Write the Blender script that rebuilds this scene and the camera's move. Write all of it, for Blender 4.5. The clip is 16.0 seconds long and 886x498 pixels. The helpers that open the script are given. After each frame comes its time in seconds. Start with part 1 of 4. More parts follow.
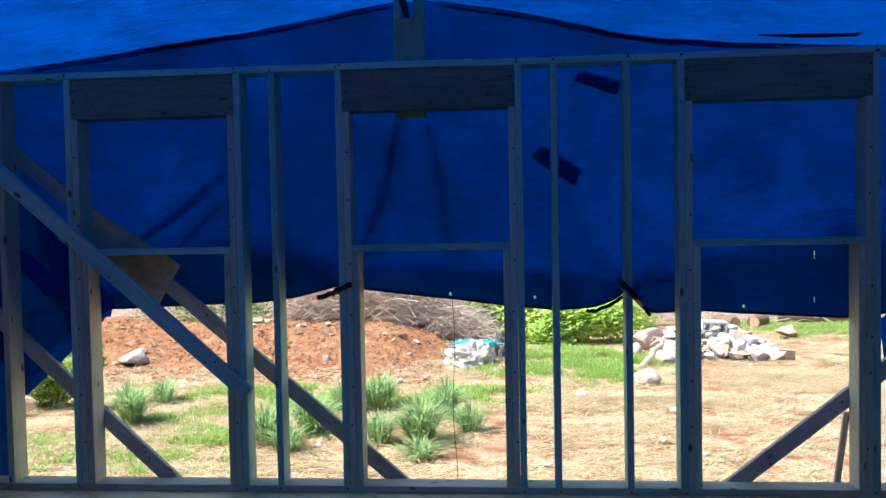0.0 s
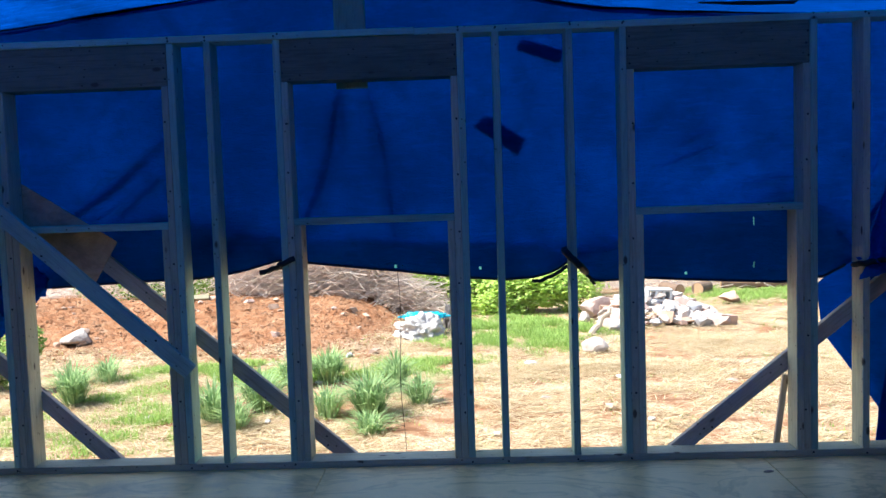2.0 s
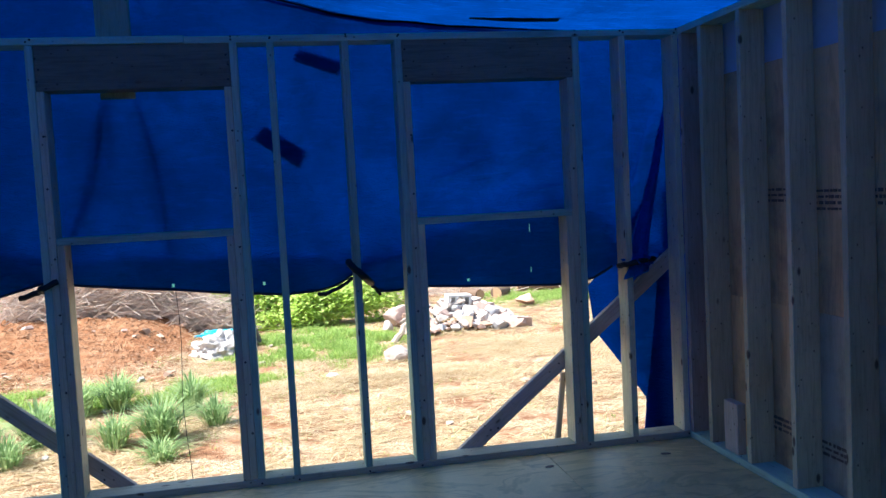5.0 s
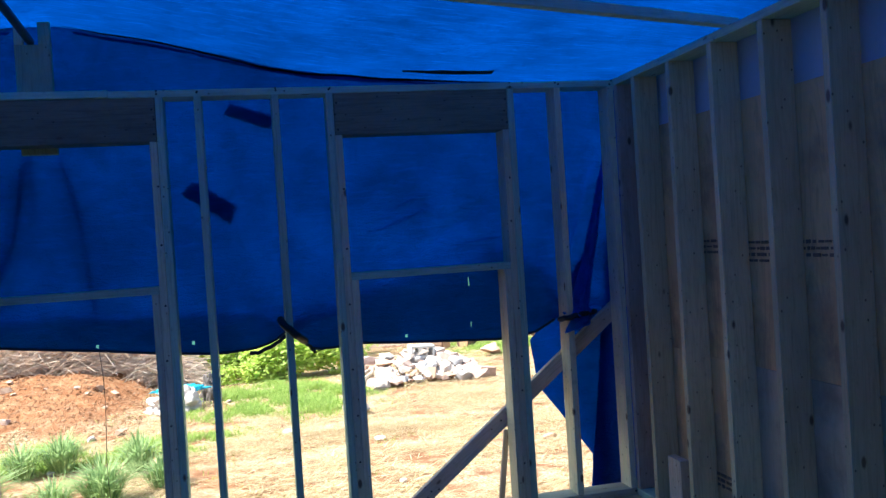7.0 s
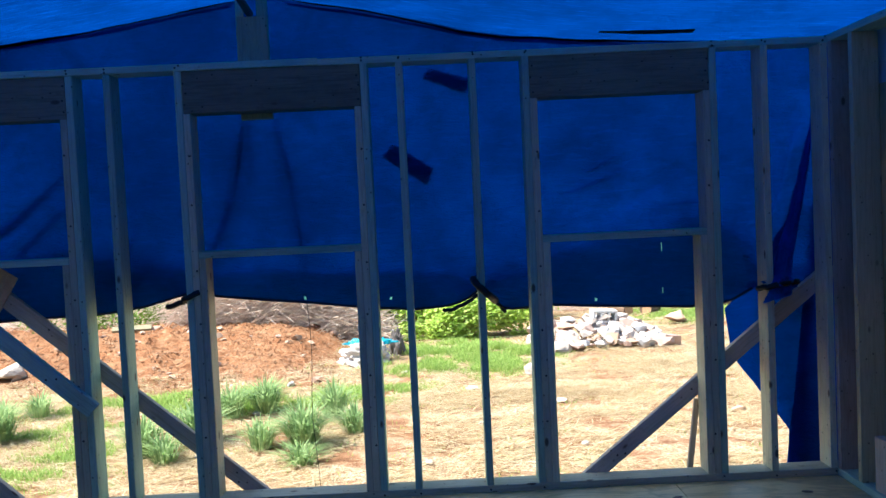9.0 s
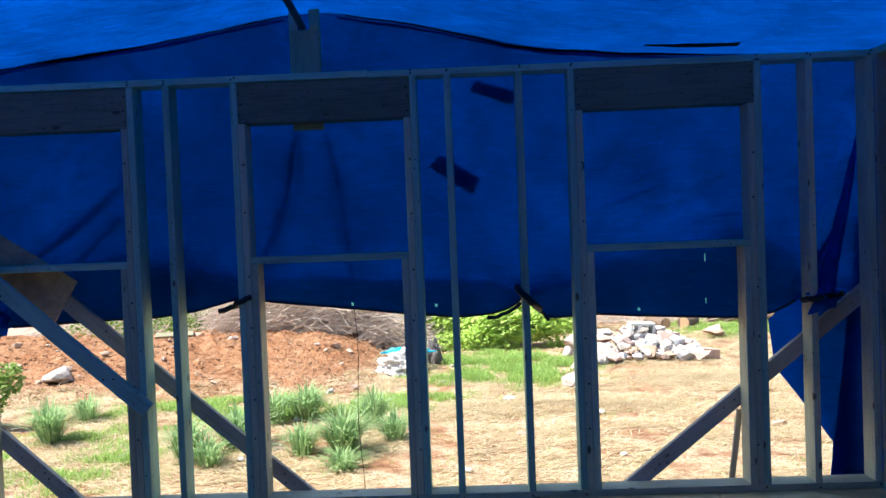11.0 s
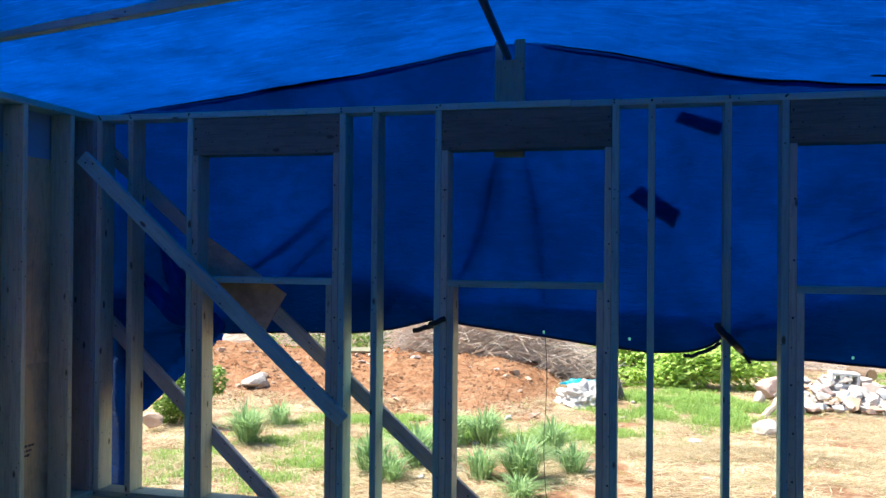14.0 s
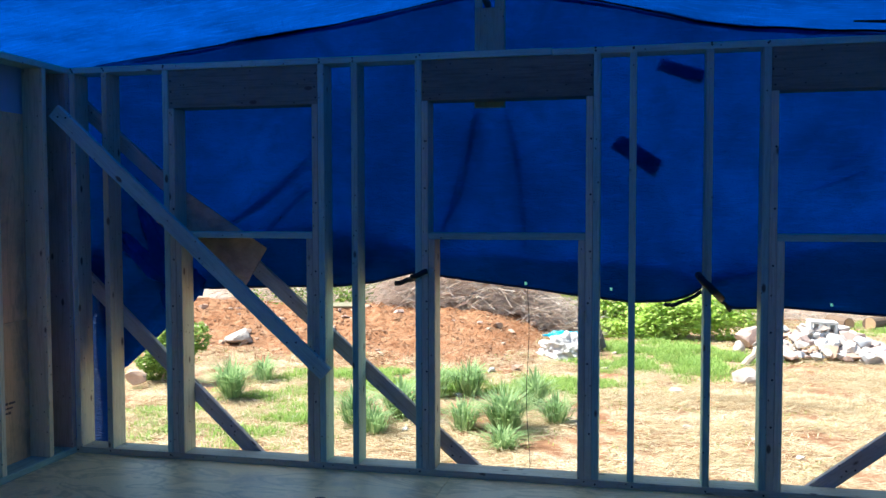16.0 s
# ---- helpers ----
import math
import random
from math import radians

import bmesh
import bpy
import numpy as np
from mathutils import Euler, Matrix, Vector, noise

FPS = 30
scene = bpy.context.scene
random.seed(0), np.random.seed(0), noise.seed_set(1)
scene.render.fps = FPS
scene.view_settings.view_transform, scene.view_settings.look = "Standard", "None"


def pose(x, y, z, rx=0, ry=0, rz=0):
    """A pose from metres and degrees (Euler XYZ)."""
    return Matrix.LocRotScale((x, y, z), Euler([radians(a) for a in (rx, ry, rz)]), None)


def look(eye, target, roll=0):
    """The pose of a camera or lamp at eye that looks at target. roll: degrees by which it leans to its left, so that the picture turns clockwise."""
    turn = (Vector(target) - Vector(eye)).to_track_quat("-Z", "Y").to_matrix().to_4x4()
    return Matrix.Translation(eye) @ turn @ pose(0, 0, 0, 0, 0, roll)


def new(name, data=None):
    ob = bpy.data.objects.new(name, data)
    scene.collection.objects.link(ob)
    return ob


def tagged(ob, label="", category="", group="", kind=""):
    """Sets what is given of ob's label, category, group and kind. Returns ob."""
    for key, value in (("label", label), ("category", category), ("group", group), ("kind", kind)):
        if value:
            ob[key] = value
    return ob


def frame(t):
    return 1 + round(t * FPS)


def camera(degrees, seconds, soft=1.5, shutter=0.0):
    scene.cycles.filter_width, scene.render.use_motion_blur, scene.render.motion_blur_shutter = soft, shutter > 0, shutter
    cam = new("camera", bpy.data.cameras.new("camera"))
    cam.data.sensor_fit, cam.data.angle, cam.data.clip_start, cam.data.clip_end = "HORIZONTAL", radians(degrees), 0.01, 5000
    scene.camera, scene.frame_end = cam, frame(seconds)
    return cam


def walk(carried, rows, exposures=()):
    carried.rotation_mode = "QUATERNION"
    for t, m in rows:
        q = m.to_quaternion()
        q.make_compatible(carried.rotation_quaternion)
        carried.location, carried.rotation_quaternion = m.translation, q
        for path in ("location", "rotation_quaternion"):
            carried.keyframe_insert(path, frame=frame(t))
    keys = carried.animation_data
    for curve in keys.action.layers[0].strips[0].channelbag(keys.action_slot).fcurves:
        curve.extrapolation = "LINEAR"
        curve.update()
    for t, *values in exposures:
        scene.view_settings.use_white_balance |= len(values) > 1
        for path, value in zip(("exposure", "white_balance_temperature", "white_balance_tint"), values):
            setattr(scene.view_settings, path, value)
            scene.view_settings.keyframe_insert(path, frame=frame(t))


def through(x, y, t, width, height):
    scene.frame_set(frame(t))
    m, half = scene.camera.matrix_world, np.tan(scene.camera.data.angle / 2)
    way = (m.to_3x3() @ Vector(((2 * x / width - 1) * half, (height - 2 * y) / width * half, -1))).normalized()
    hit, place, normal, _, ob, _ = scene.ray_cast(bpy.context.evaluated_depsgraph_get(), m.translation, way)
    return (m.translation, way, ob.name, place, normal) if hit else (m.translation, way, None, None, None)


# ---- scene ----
cam = camera(55.0, 16.0)
PATH = [
    (0, (-0.187, -4.73, 1.551), (-0.363, -2.74, 1.479), -1.1),
    (0.5, (-0.173, -4.727, 1.545), (-0.295, -2.732, 1.459), -1.2),
    (1, (-0.159, -4.71, 1.546), (-0.237, -2.715, 1.436), -1.7),
    (1.5, (-0.152, -4.701, 1.544), (-0.211, -2.706, 1.418), -1.8),
    (2, (-0.158, -4.688, 1.543), (-0.219, -2.693, 1.404), -1.9),
    (2.5, (-0.16, -4.697, 1.546), (-0.239, -2.703, 1.404), -2.2),
    (3, (-0.151, -4.699, 1.542), (-0.234, -2.706, 1.398), -2.0),
    (3.5, (-0.171, -4.704, 1.544), (-0.28, -2.712, 1.398), -1.8),
    (4, (-0.152, -4.709, 1.542), (-0.178, -2.715, 1.395), -2.3),
    (4.5, (-0.085, -4.685, 1.543), (0.159, -2.706, 1.393), -2.9),
    (5, (-0.01, -4.667, 1.547), (0.371, -2.708, 1.413), -3.0),
    (5.2, (0.029, -4.657, 1.554), (0.426, -2.7, 1.434), -2.7),
    (7.3, (0.24, -4.592, 1.581), (0.687, -2.643, 1.557), -3.6),
    (7.5, (0.2, -4.581, 1.593), (0.646, -2.632, 1.548), -3.4),
    (8, (0.232, -4.601, 1.585), (0.544, -2.626, 1.532), -2.7),
    (8.5, (0.163, -4.611, 1.586), (0.255, -2.614, 1.514), -2.8),
    (8.7, (0.163, -4.629, 1.577), (0.196, -2.631, 1.486), -2.9),
    (10.8, (0.106, -4.735, 1.565), (0.105, -2.736, 1.5), -2.3),
    (11, (0.095, -4.75, 1.559), (0.039, -2.752, 1.5), -2.2),
    (11.5, (0.069, -4.775, 1.555), (-0.123, -2.785, 1.496), -2.1),
    (12, (0.048, -4.751, 1.545), (-0.233, -2.772, 1.476), -1.7),
    (12.5, (0.034, -4.79, 1.563), (-0.31, -2.82, 1.526), -0.6),
    (13, (0.011, -4.77, 1.568), (-0.409, -2.815, 1.6), 0.2),
    (13.5, (0.016, -4.777, 1.565), (-0.442, -2.831, 1.6), 0.4),
    (14, (0.005, -4.771, 1.561), (-0.464, -2.827, 1.573), 0.5),
    (14.5, (0.014, -4.768, 1.558), (-0.447, -2.822, 1.554), 0.6),
    (15, (0.024, -4.768, 1.559), (-0.412, -2.817, 1.541), 0.4),
    (15.5, (0.021, -4.768, 1.546), (-0.392, -2.812, 1.491), 0.0),
    (16, (0.007, -4.741, 1.543), (-0.422, -2.789, 1.45), -0.1),
]
walk(cam, [(t, look(eye, target, roll)) for t, eye, target, roll in PATH], exposures=[(t, e + 1.4, k, g) for t, e, k, g in ((0.0, -0.09, 6080, 5), (3.0, 0.05, 6080, 6), (5.0, 0.03, 6080, 7), (7.5, 0.25, 6450, 4), (8.3, 0.25, 6450, 4), (8.7, 0.1, 6350, 4), (11.0, -0.05, 6130, 4), (12.5, -0.15, 6130, 4), (13.0, 0.0, 6130, 2), (14.5, 0.02, 6130, 2), (16.0, 0.05, 6130, 2))])

# ---- world, sun, exposure ----
SUN_DIR = Vector((-0.50, -0.14, 0.86)).normalized()
world = bpy.data.worlds.new("world")
scene.world = world
world.use_nodes = True
wn = world.node_tree
sky = wn.nodes.new("ShaderNodeTexSky")
sky.sky_type = "NISHITA"
sky.sun_disc = False
sky.sun_elevation = math.asin(SUN_DIR.z)
sky.sun_rotation = math.atan2(SUN_DIR.x, SUN_DIR.y)
wn.links.new(sky.outputs["Color"], wn.nodes["Background"].inputs["Color"])
wn.nodes["Background"].inputs["Strength"].default_value = 0.12
sun_data = bpy.data.lights.new("sun", "SUN")
sun_data.energy, sun_data.angle, sun_data.color = 5.0, radians(0.53), (1.0, 0.95, 0.87)
sun = new("sun", sun_data)
sun.matrix_world = look((0, 0, 30), Vector((0, 0, 30)) - SUN_DIR)


# ---- materials ----
class Nodes:
    """A small builder for node materials."""

    def __init__(self, name):
        self.mat = bpy.data.materials.new(name)
        self.mat.use_nodes = True
        self.tree = self.mat.node_tree
        self.tree.nodes.clear()
        self.out = self.add("ShaderNodeOutputMaterial")

    def add(self, kind, **props):
        n = self.tree.nodes.new(kind)
        for k, v in props.items():
            if k in ("data_type", "blend_type", "operation", "noise_dimensions", "feature", "wave_type", "bands_direction", "wave_profile", "interpolation_type"):
                setattr(n, k, v)
            else:
                n.inputs[k.replace("_", " ")].default_value = v
        return n

    def link(self, a, b):
        self.tree.links.new(a, b)

    def coords(self, scale=(1, 1, 1), shift=0.0, space="Object"):
        tc = self.add("ShaderNodeTexCoord")
        m = self.add("ShaderNodeMapping")
        m.inputs["Scale"].default_value = scale
        self.link(tc.outputs[space], m.inputs["Vector"])
        if shift:
            info = self.add("ShaderNodeObjectInfo")
            mul = self.add("ShaderNodeMath", operation="MULTIPLY")
            mul.inputs[1].default_value = shift
            self.link(info.outputs["Random"], mul.inputs[0])
            self.link(mul.outputs[0], m.inputs["Location"])
        return m.outputs["Vector"]

    def noise(self, vec, scale, detail=4.0, rough=0.55, distort=0.0):
        n = self.add("ShaderNodeTexNoise")
        n.inputs["Scale"].default_value, n.inputs["Detail"].default_value = scale, detail
        n.inputs["Roughness"].default_value, n.inputs["Distortion"].default_value = rough, distort
        self.link(vec, n.inputs["Vector"])
        return n.outputs["Fac"]

    def ramp(self, fac, stops):
        r = self.add("ShaderNodeValToRGB")
        el = r.color_ramp.elements
        while len(el) < len(stops):
            el.new(0.5)
        for e, (p, c) in zip(el, stops):
            e.position = p
            e.color = (*c, 1) if len(c) == 3 else c
        self.link(fac, r.inputs["Fac"])
        return r.outputs["Color"]

    def mix(self, fac, a, b, kind="MIX"):
        m = self.add("ShaderNodeMix", data_type="RGBA", blend_type=kind)
        for sock, v in ((0, fac), (6, a), (7, b)):
            if isinstance(v, (int, float)):
                m.inputs[sock].default_value = v
            elif isinstance(v, tuple):
                m.inputs[sock].default_value = (*v, 1)
            else:
                self.link(v, m.inputs[sock])
        return m.outputs[2]

    def vary(self, colour, low=0.8, high=1.15):
        """Each object a little lighter or darker."""
        info = self.add("ShaderNodeObjectInfo")
        r = self.add("ShaderNodeMapRange")
        r.inputs["To Min"].default_value, r.inputs["To Max"].default_value = low, high
        self.link(info.outputs["Random"], r.inputs["Value"])
        return self.mix(1.0, colour, r.outputs[0], "MULTIPLY")

    def bump(self, height, strength=0.3, distance=0.01):
        b = self.add("ShaderNodeBump")
        b.inputs["Strength"].default_value, b.inputs["Distance"].default_value = strength, distance
        self.link(height, b.inputs["Height"])
        return b.outputs["Normal"]

    def finish(self, colour, rough=0.7, normal=None, metal=0.0, spec=0.4):
        p = self.add("ShaderNodeBsdfPrincipled")
        p.inputs["Metallic"].default_value = metal
        p.inputs["Specular IOR Level"].default_value = spec
        for key, v in (("Base Color", colour), ("Roughness", rough)):
            if isinstance(v, tuple):
                p.inputs[key].default_value = (*v, 1)
            elif isinstance(v, (int, float)):
                p.inputs[key].default_value = v
            else:
                self.link(v, p.inputs[key])
        if normal is not None:
            self.link(normal, p.inputs["Normal"])
        self.link(p.outputs[0], self.out.inputs["Surface"])
        return self.mat


def lumber(name, light, dark, knot=(0.09, 0.05, 0.03), knots=True, stain=0.35):
    """Softwood with its grain along the local z axis, knots and grey weathering."""
    n = Nodes(name)
    v = n.coords((1, 1, 0.06), 37.0)
    ring = n.noise(v, 55, 3, 0.5, 1.2)
    fine = n.noise(n.coords((1, 1, 0.03), 11.0), 260, 2)
    col = n.ramp(ring, [(0.3, dark), (0.55, light), (0.8, tuple(0.85 * c for c in light))])
    col = n.mix(0.25, col, n.ramp(fine, [(0.35, tuple(0.6 * c for c in dark)), (0.7, light)]))
    blot = n.noise(n.coords((1, 1, 0.5), 19.0), 4.5, 4)
    col = n.mix(n.ramp(blot, [(0.45, (0, 0, 0)), (0.75, (stain, stain, stain))]), col, tuple(0.55 * c for c in dark))
    if knots:
        vo = n.add("ShaderNodeTexVoronoi")
        vo.inputs["Scale"].default_value = 8.5
        n.link(n.coords((1.1, 1.1, 0.5), 53.0), vo.inputs["Vector"])
        col = n.mix(n.ramp(vo.outputs["Distance"], [(0.08, (0.9, 0.9, 0.9)), (0.13, (0, 0, 0))]), col, knot)
    dots = n.add("ShaderNodeTexVoronoi")
    dots.inputs["Scale"].default_value = 21.0
    n.link(n.coords((1, 1, 0.8), 71.0), dots.inputs["Vector"])
    col = n.mix(n.ramp(dots.outputs["Distance"], [(0.075, (0.85, 0.85, 0.85)), (0.11, (0, 0, 0))]), col, tuple(0.18 * c for c in dark))
    scuff = n.noise(n.coords((1, 1, 0.7), 29.0), 28, 6, 0.75)
    col = n.mix(n.ramp(scuff, [(0.56, (0, 0, 0)), (0.72, (0.4, 0.4, 0.4))]), col, tuple(0.4 * c for c in dark))
    col = n.vary(col, 0.78, 1.12)
    return n.finish(col, 0.72, n.bump(ring, 0.3, 0.003), spec=0.3)


# stud and jack tones: teal tarp light and warm yard bounce put into colour
M_STUD = lumber("stud_lumber", (0.47, 0.65, 0.47), (0.34, 0.46, 0.33))
M_SIDE = lumber("side_wall_lumber", (0.78, 0.68, 0.39), (0.58, 0.49, 0.27))
M_LUMBER_LIT = lumber("lit_lumber", (0.74, 0.67, 0.43), (0.55, 0.48, 0.30))
M_HEADER = lumber("header_lumber", (0.28, 0.25, 0.16), (0.17, 0.145, 0.09), stain=0.6)
M_BRACE = lumber("brace_lumber", (0.48, 0.66, 0.52), (0.33, 0.45, 0.35), stain=0.5)
M_OUTER = lumber("weathered_lumber", (0.62, 0.50, 0.38), (0.46, 0.36, 0.26), stain=0.5)
M_GREENWOOD = lumber("treated_lumber", (0.42, 0.45, 0.28), (0.30, 0.32, 0.18), stain=0.4)


def sheet_wood(name, light, dark, rough=0.7, along=(1, 0.12, 1), stain=(0.1, 0.08, 0.06), scale=6.0, spec=0.3):
    n = Nodes(name)
    v = n.coords(along, 23.0)
    big = n.noise(v, scale, 3, 0.5, 2.5)
    wave = n.add("ShaderNodeMath", operation="PINGPONG")
    mul = n.add("ShaderNodeMath", operation="MULTIPLY")
    mul.inputs[1].default_value = 7.0
    n.link(big, mul.inputs[0])
    n.link(mul.outputs[0], wave.inputs[0])
    wave.inputs[1].default_value = 1.0
    col = n.ramp(wave.outputs[0], [(0.0, dark), (0.5, light), (1.0, tuple(0.9 * c for c in light))])
    fine = n.noise(n.coords(tuple(40 * a for a in along), 7.0), 5, 3)
    col = n.mix(0.3, col, n.ramp(fine, [(0.3, dark), (0.7, light)]))
    dirt = n.noise(n.coords((1, 1, 1), 5.0), 2.2, 6, 0.65)
    col = n.mix(n.ramp(dirt, [(0.5, (0, 0, 0)), (0.72, (0.65, 0.65, 0.65))]), col, stain)
    col = n.vary(col, 0.85, 1.1)
    return n.finish(col, rough, n.bump(fine, 0.2, 0.002), spec=spec)


M_FLOOR = sheet_wood("floor_plywood", (0.97, 0.69, 0.28), (0.57, 0.39, 0.15), 0.5, (0.5, 1.1, 1), (0.26, 0.20, 0.13), 3.0, 0.6)
M_SHEATH = sheet_wood("sheathing_plywood", (0.78, 0.50, 0.23), (0.56, 0.34, 0.15), 0.75, (1, 1.2, 0.15))
M_SHEATH_GREY = sheet_wood("sheathing_grey", (0.56, 0.46, 0.29), (0.43, 0.35, 0.21), 0.75, (1, 1.2, 0.15))
M_GUSSET = sheet_wood("gusset_plywood", (0.82, 0.52, 0.32), (0.64, 0.38, 0.22), 0.7, (0.3, 1, 1))


def plain(name, colour, rough=0.6, metal=0.0, amount=0.25, scale=12.0, bump=0.15, spec=0.4):
    n = Nodes(name)
    v = n.coords((1, 1, 1), 9.0)
    a, b = n.noise(v, scale, 5, 0.6), n.noise(v, scale * 9, 3)
    col = n.mix(a, tuple(c * (1 - amount) for c in colour), tuple(min(1, c * (1 + amount)) for c in colour))
    col = n.mix(n.ramp(b, [(0.35, (0, 0, 0)), (0.8, (amount, amount, amount))]), col, tuple(c * 0.5 for c in colour))
    return n.finish(n.vary(col, 0.85, 1.12), rough, n.bump(b, bump, 0.004), metal, spec)


M_POLE = plain("dark_pipe", (0.06, 0.075, 0.08), 0.45, 0.6)
M_STRAP = plain("black_strap", (0.012, 0.012, 0.014), 0.6)
M_WRAP = plain("pale_board", (0.40, 0.48, 0.52), 0.7, amount=0.1, scale=4)
M_INK = plain("stamp_ink", (0.15, 0.10, 0.065), 0.8)
M_CINDER = plain("concrete_block", (0.62, 0.6, 0.57), 0.9, scale=30)


def tarp_material(name, through, face, stretch, weave, mixing=0.5, east_light=0.0):
    """Woven plastic sheet that lets blue light through."""
    n = Nodes(name)
    v = n.coords((1, 1, 1), 0.0)
    cloud = n.noise(v, 1.6, 5, 0.6)
    streak = n.noise(n.coords(stretch), 4.5, 8, 0.7, 0.8)
    thread = n.noise(n.coords((1, 1, 1)), 420, 1)
    fac = n.ramp(cloud, [(0.3, (0.5, 0.5, 0.5)), (0.7, (1.22, 1.22, 1.22))])
    tcol = n.mix(1.0, through, fac, "MULTIPLY")
    tcol = n.mix(n.ramp(streak, [(0.5, (0, 0, 0)), (0.75, (weave, weave, weave))]), tcol, tuple(c * 0.55 for c in through))
    smudge = n.noise(v, 5.5, 6, 0.68, 0.6)
    tcol = n.mix(n.ramp(smudge, [(0.46, (0, 0, 0)), (0.68, (0.6, 0.6, 0.6))]), tcol, tuple(c * 0.45 for c in through))
    # highlights of the wrinkles, painted as paler streaks in the colour
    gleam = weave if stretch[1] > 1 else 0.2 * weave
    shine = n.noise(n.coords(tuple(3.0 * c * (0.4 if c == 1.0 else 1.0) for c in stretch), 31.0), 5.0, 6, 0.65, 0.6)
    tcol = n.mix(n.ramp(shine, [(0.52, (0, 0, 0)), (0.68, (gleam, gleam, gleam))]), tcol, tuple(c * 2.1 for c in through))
    if east_light:
        # brighter light put into the colour, rising from the west to the east
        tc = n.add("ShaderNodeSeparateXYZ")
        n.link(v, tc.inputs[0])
        east_gain = n.add("ShaderNodeMapRange")
        east_gain.inputs["From Min"].default_value, east_gain.inputs["From Max"].default_value = -1.6, 1.2
        east_gain.inputs["To Min"].default_value, east_gain.inputs["To Max"].default_value = 1.0, 1.0 + east_light
        n.link(tc.outputs["X"], east_gain.inputs["Value"])
        tcol = n.mix(1.0, tcol, east_gain.outputs[0], "MULTIPLY")
    crease = n.noise(n.coords(tuple(1.6 * c for c in stretch)), 6.0, 9, 0.7, 0.9)
    wrinkle = n.noise(n.coords(tuple(1.3 * c for c in stretch), 0.0), 14.0, 5, 0.6, 1.6)
    nor = n.bump(n.mix(0.5, crease, wrinkle), 1.0, 0.075)
    d = n.add("ShaderNodeBsdfDiffuse")
    d.inputs["Color"].default_value = (*face, 1)
    t = n.add("ShaderNodeBsdfTranslucent")
    n.link(tcol, t.inputs["Color"])
    g = n.add("ShaderNodeBsdfGlossy")
    g.inputs["Color"].default_value = (0.8, 0.85, 0.9, 1)
    g.inputs["Roughness"].default_value = 0.38
    for s in (d, t, g):
        n.link(nor, s.inputs["Normal"])
    m1, m2 = n.add("ShaderNodeMixShader"), n.add("ShaderNodeMixShader")
    m1.inputs[0].default_value = mixing
    m2.inputs[0].default_value = 0.014
    n.link(d.outputs[0], m1.inputs[1])
    n.link(t.outputs[0], m1.inputs[2])
    n.link(m1.outputs[0], m2.inputs[1])
    n.link(g.outputs[0], m2.inputs[2])
    n.link(m2.outputs[0], n.out.inputs["Surface"])
    return n.mat


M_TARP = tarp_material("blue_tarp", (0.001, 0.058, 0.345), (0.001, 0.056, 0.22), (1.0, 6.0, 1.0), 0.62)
M_TARP_WALL = tarp_material("navy_tarp", (0.001, 0.053, 0.385), (0.001, 0.030, 0.13), (1.0, 1.0, 2.6), 0.8, east_light=0.36)
M_DOUBLE = tarp_material("doubled_tarp", (0.002, 0.16, 0.62), (0.001, 0.02, 0.13), (1.0, 1.0, 2.6), 0.5)
M_FOLD = tarp_material("folded_tarp", (0.25, 0.80, 0.66), (0.001, 0.05, 0.2), (1.0, 1.0, 2.6), 0.2, 0.86)
M_GATHER = tarp_material("gathered_tarp", (0.006, 0.26, 0.95), (0.003, 0.11, 0.55), (1.0, 1.0, 0.6), 0.5)
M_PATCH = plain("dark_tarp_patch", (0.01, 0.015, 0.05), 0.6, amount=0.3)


# ---- mesh helpers ----
def part(name, bm, material, parent=None, label="", smooth=False):
    me = bpy.data.meshes.new(name)
    bm.to_mesh(me)
    bm.free()
    for m in material if isinstance(material, (list, tuple)) else [material]:
        me.materials.append(m)
    if smooth:
        me.polygons.foreach_set("use_smooth", [True] * len(me.polygons))
    ob = new(name, me)
    ob.parent = parent
    return tagged(ob, label)


def empty(name, place=(0, 0, 0), **tags):
    ob = new(name)
    ob.empty_display_size = 0.1
    ob.location = place
    return tagged(ob, **tags)


def box_bm(sx, sy, sz, bevel=0.003):
    """A box round its middle, with worn edges; z is the grain."""
    bm = bmesh.new()
    bmesh.ops.create_cube(bm, size=1, matrix=Matrix.Diagonal((sx, sy, sz, 1)))
    if bevel:
        bmesh.ops.bevel(bm, geom=list(bm.edges), offset=bevel, segments=1, affect="EDGES")
    return bm


MESHES = {}


def board(name, centre, size, material, parent=None, label="", turn=None, bevel=0.003):
    """A piece of lumber: size = (x, y, length along its own z); turn: its Euler angles in degrees."""
    key = (tuple(round(s, 4) for s in size), material.name)
    if key not in MESHES:
        ob = part(name, box_bm(*size, bevel), material, parent, label)
        MESHES[key] = ob.data
    else:
        ob = new(name, MESHES[key])
        ob.parent = parent
        tagged(ob, label)
    ob.matrix_basis = pose(*centre, *(turn or (0, 0, 0)))
    return ob


def span(name, a, b, wide, thick, material, parent=None, label="", face=(0, -1, 0), bevel=0.003):
    """A board from a to b, its wide face turned to `face`."""
    a, b = Vector(a), Vector(b)
    z = (b - a).normalized()
    y = Vector(face)
    y = (y - z * y.dot(z)).normalized()
    x = y.cross(z)
    m = Matrix((x, y, z)).transposed().to_4x4()
    m.translation = (a + b) / 2
    ob = part(name, box_bm(wide, thick, (b - a).length, bevel), material, parent, label)
    ob.matrix_basis = m
    return ob


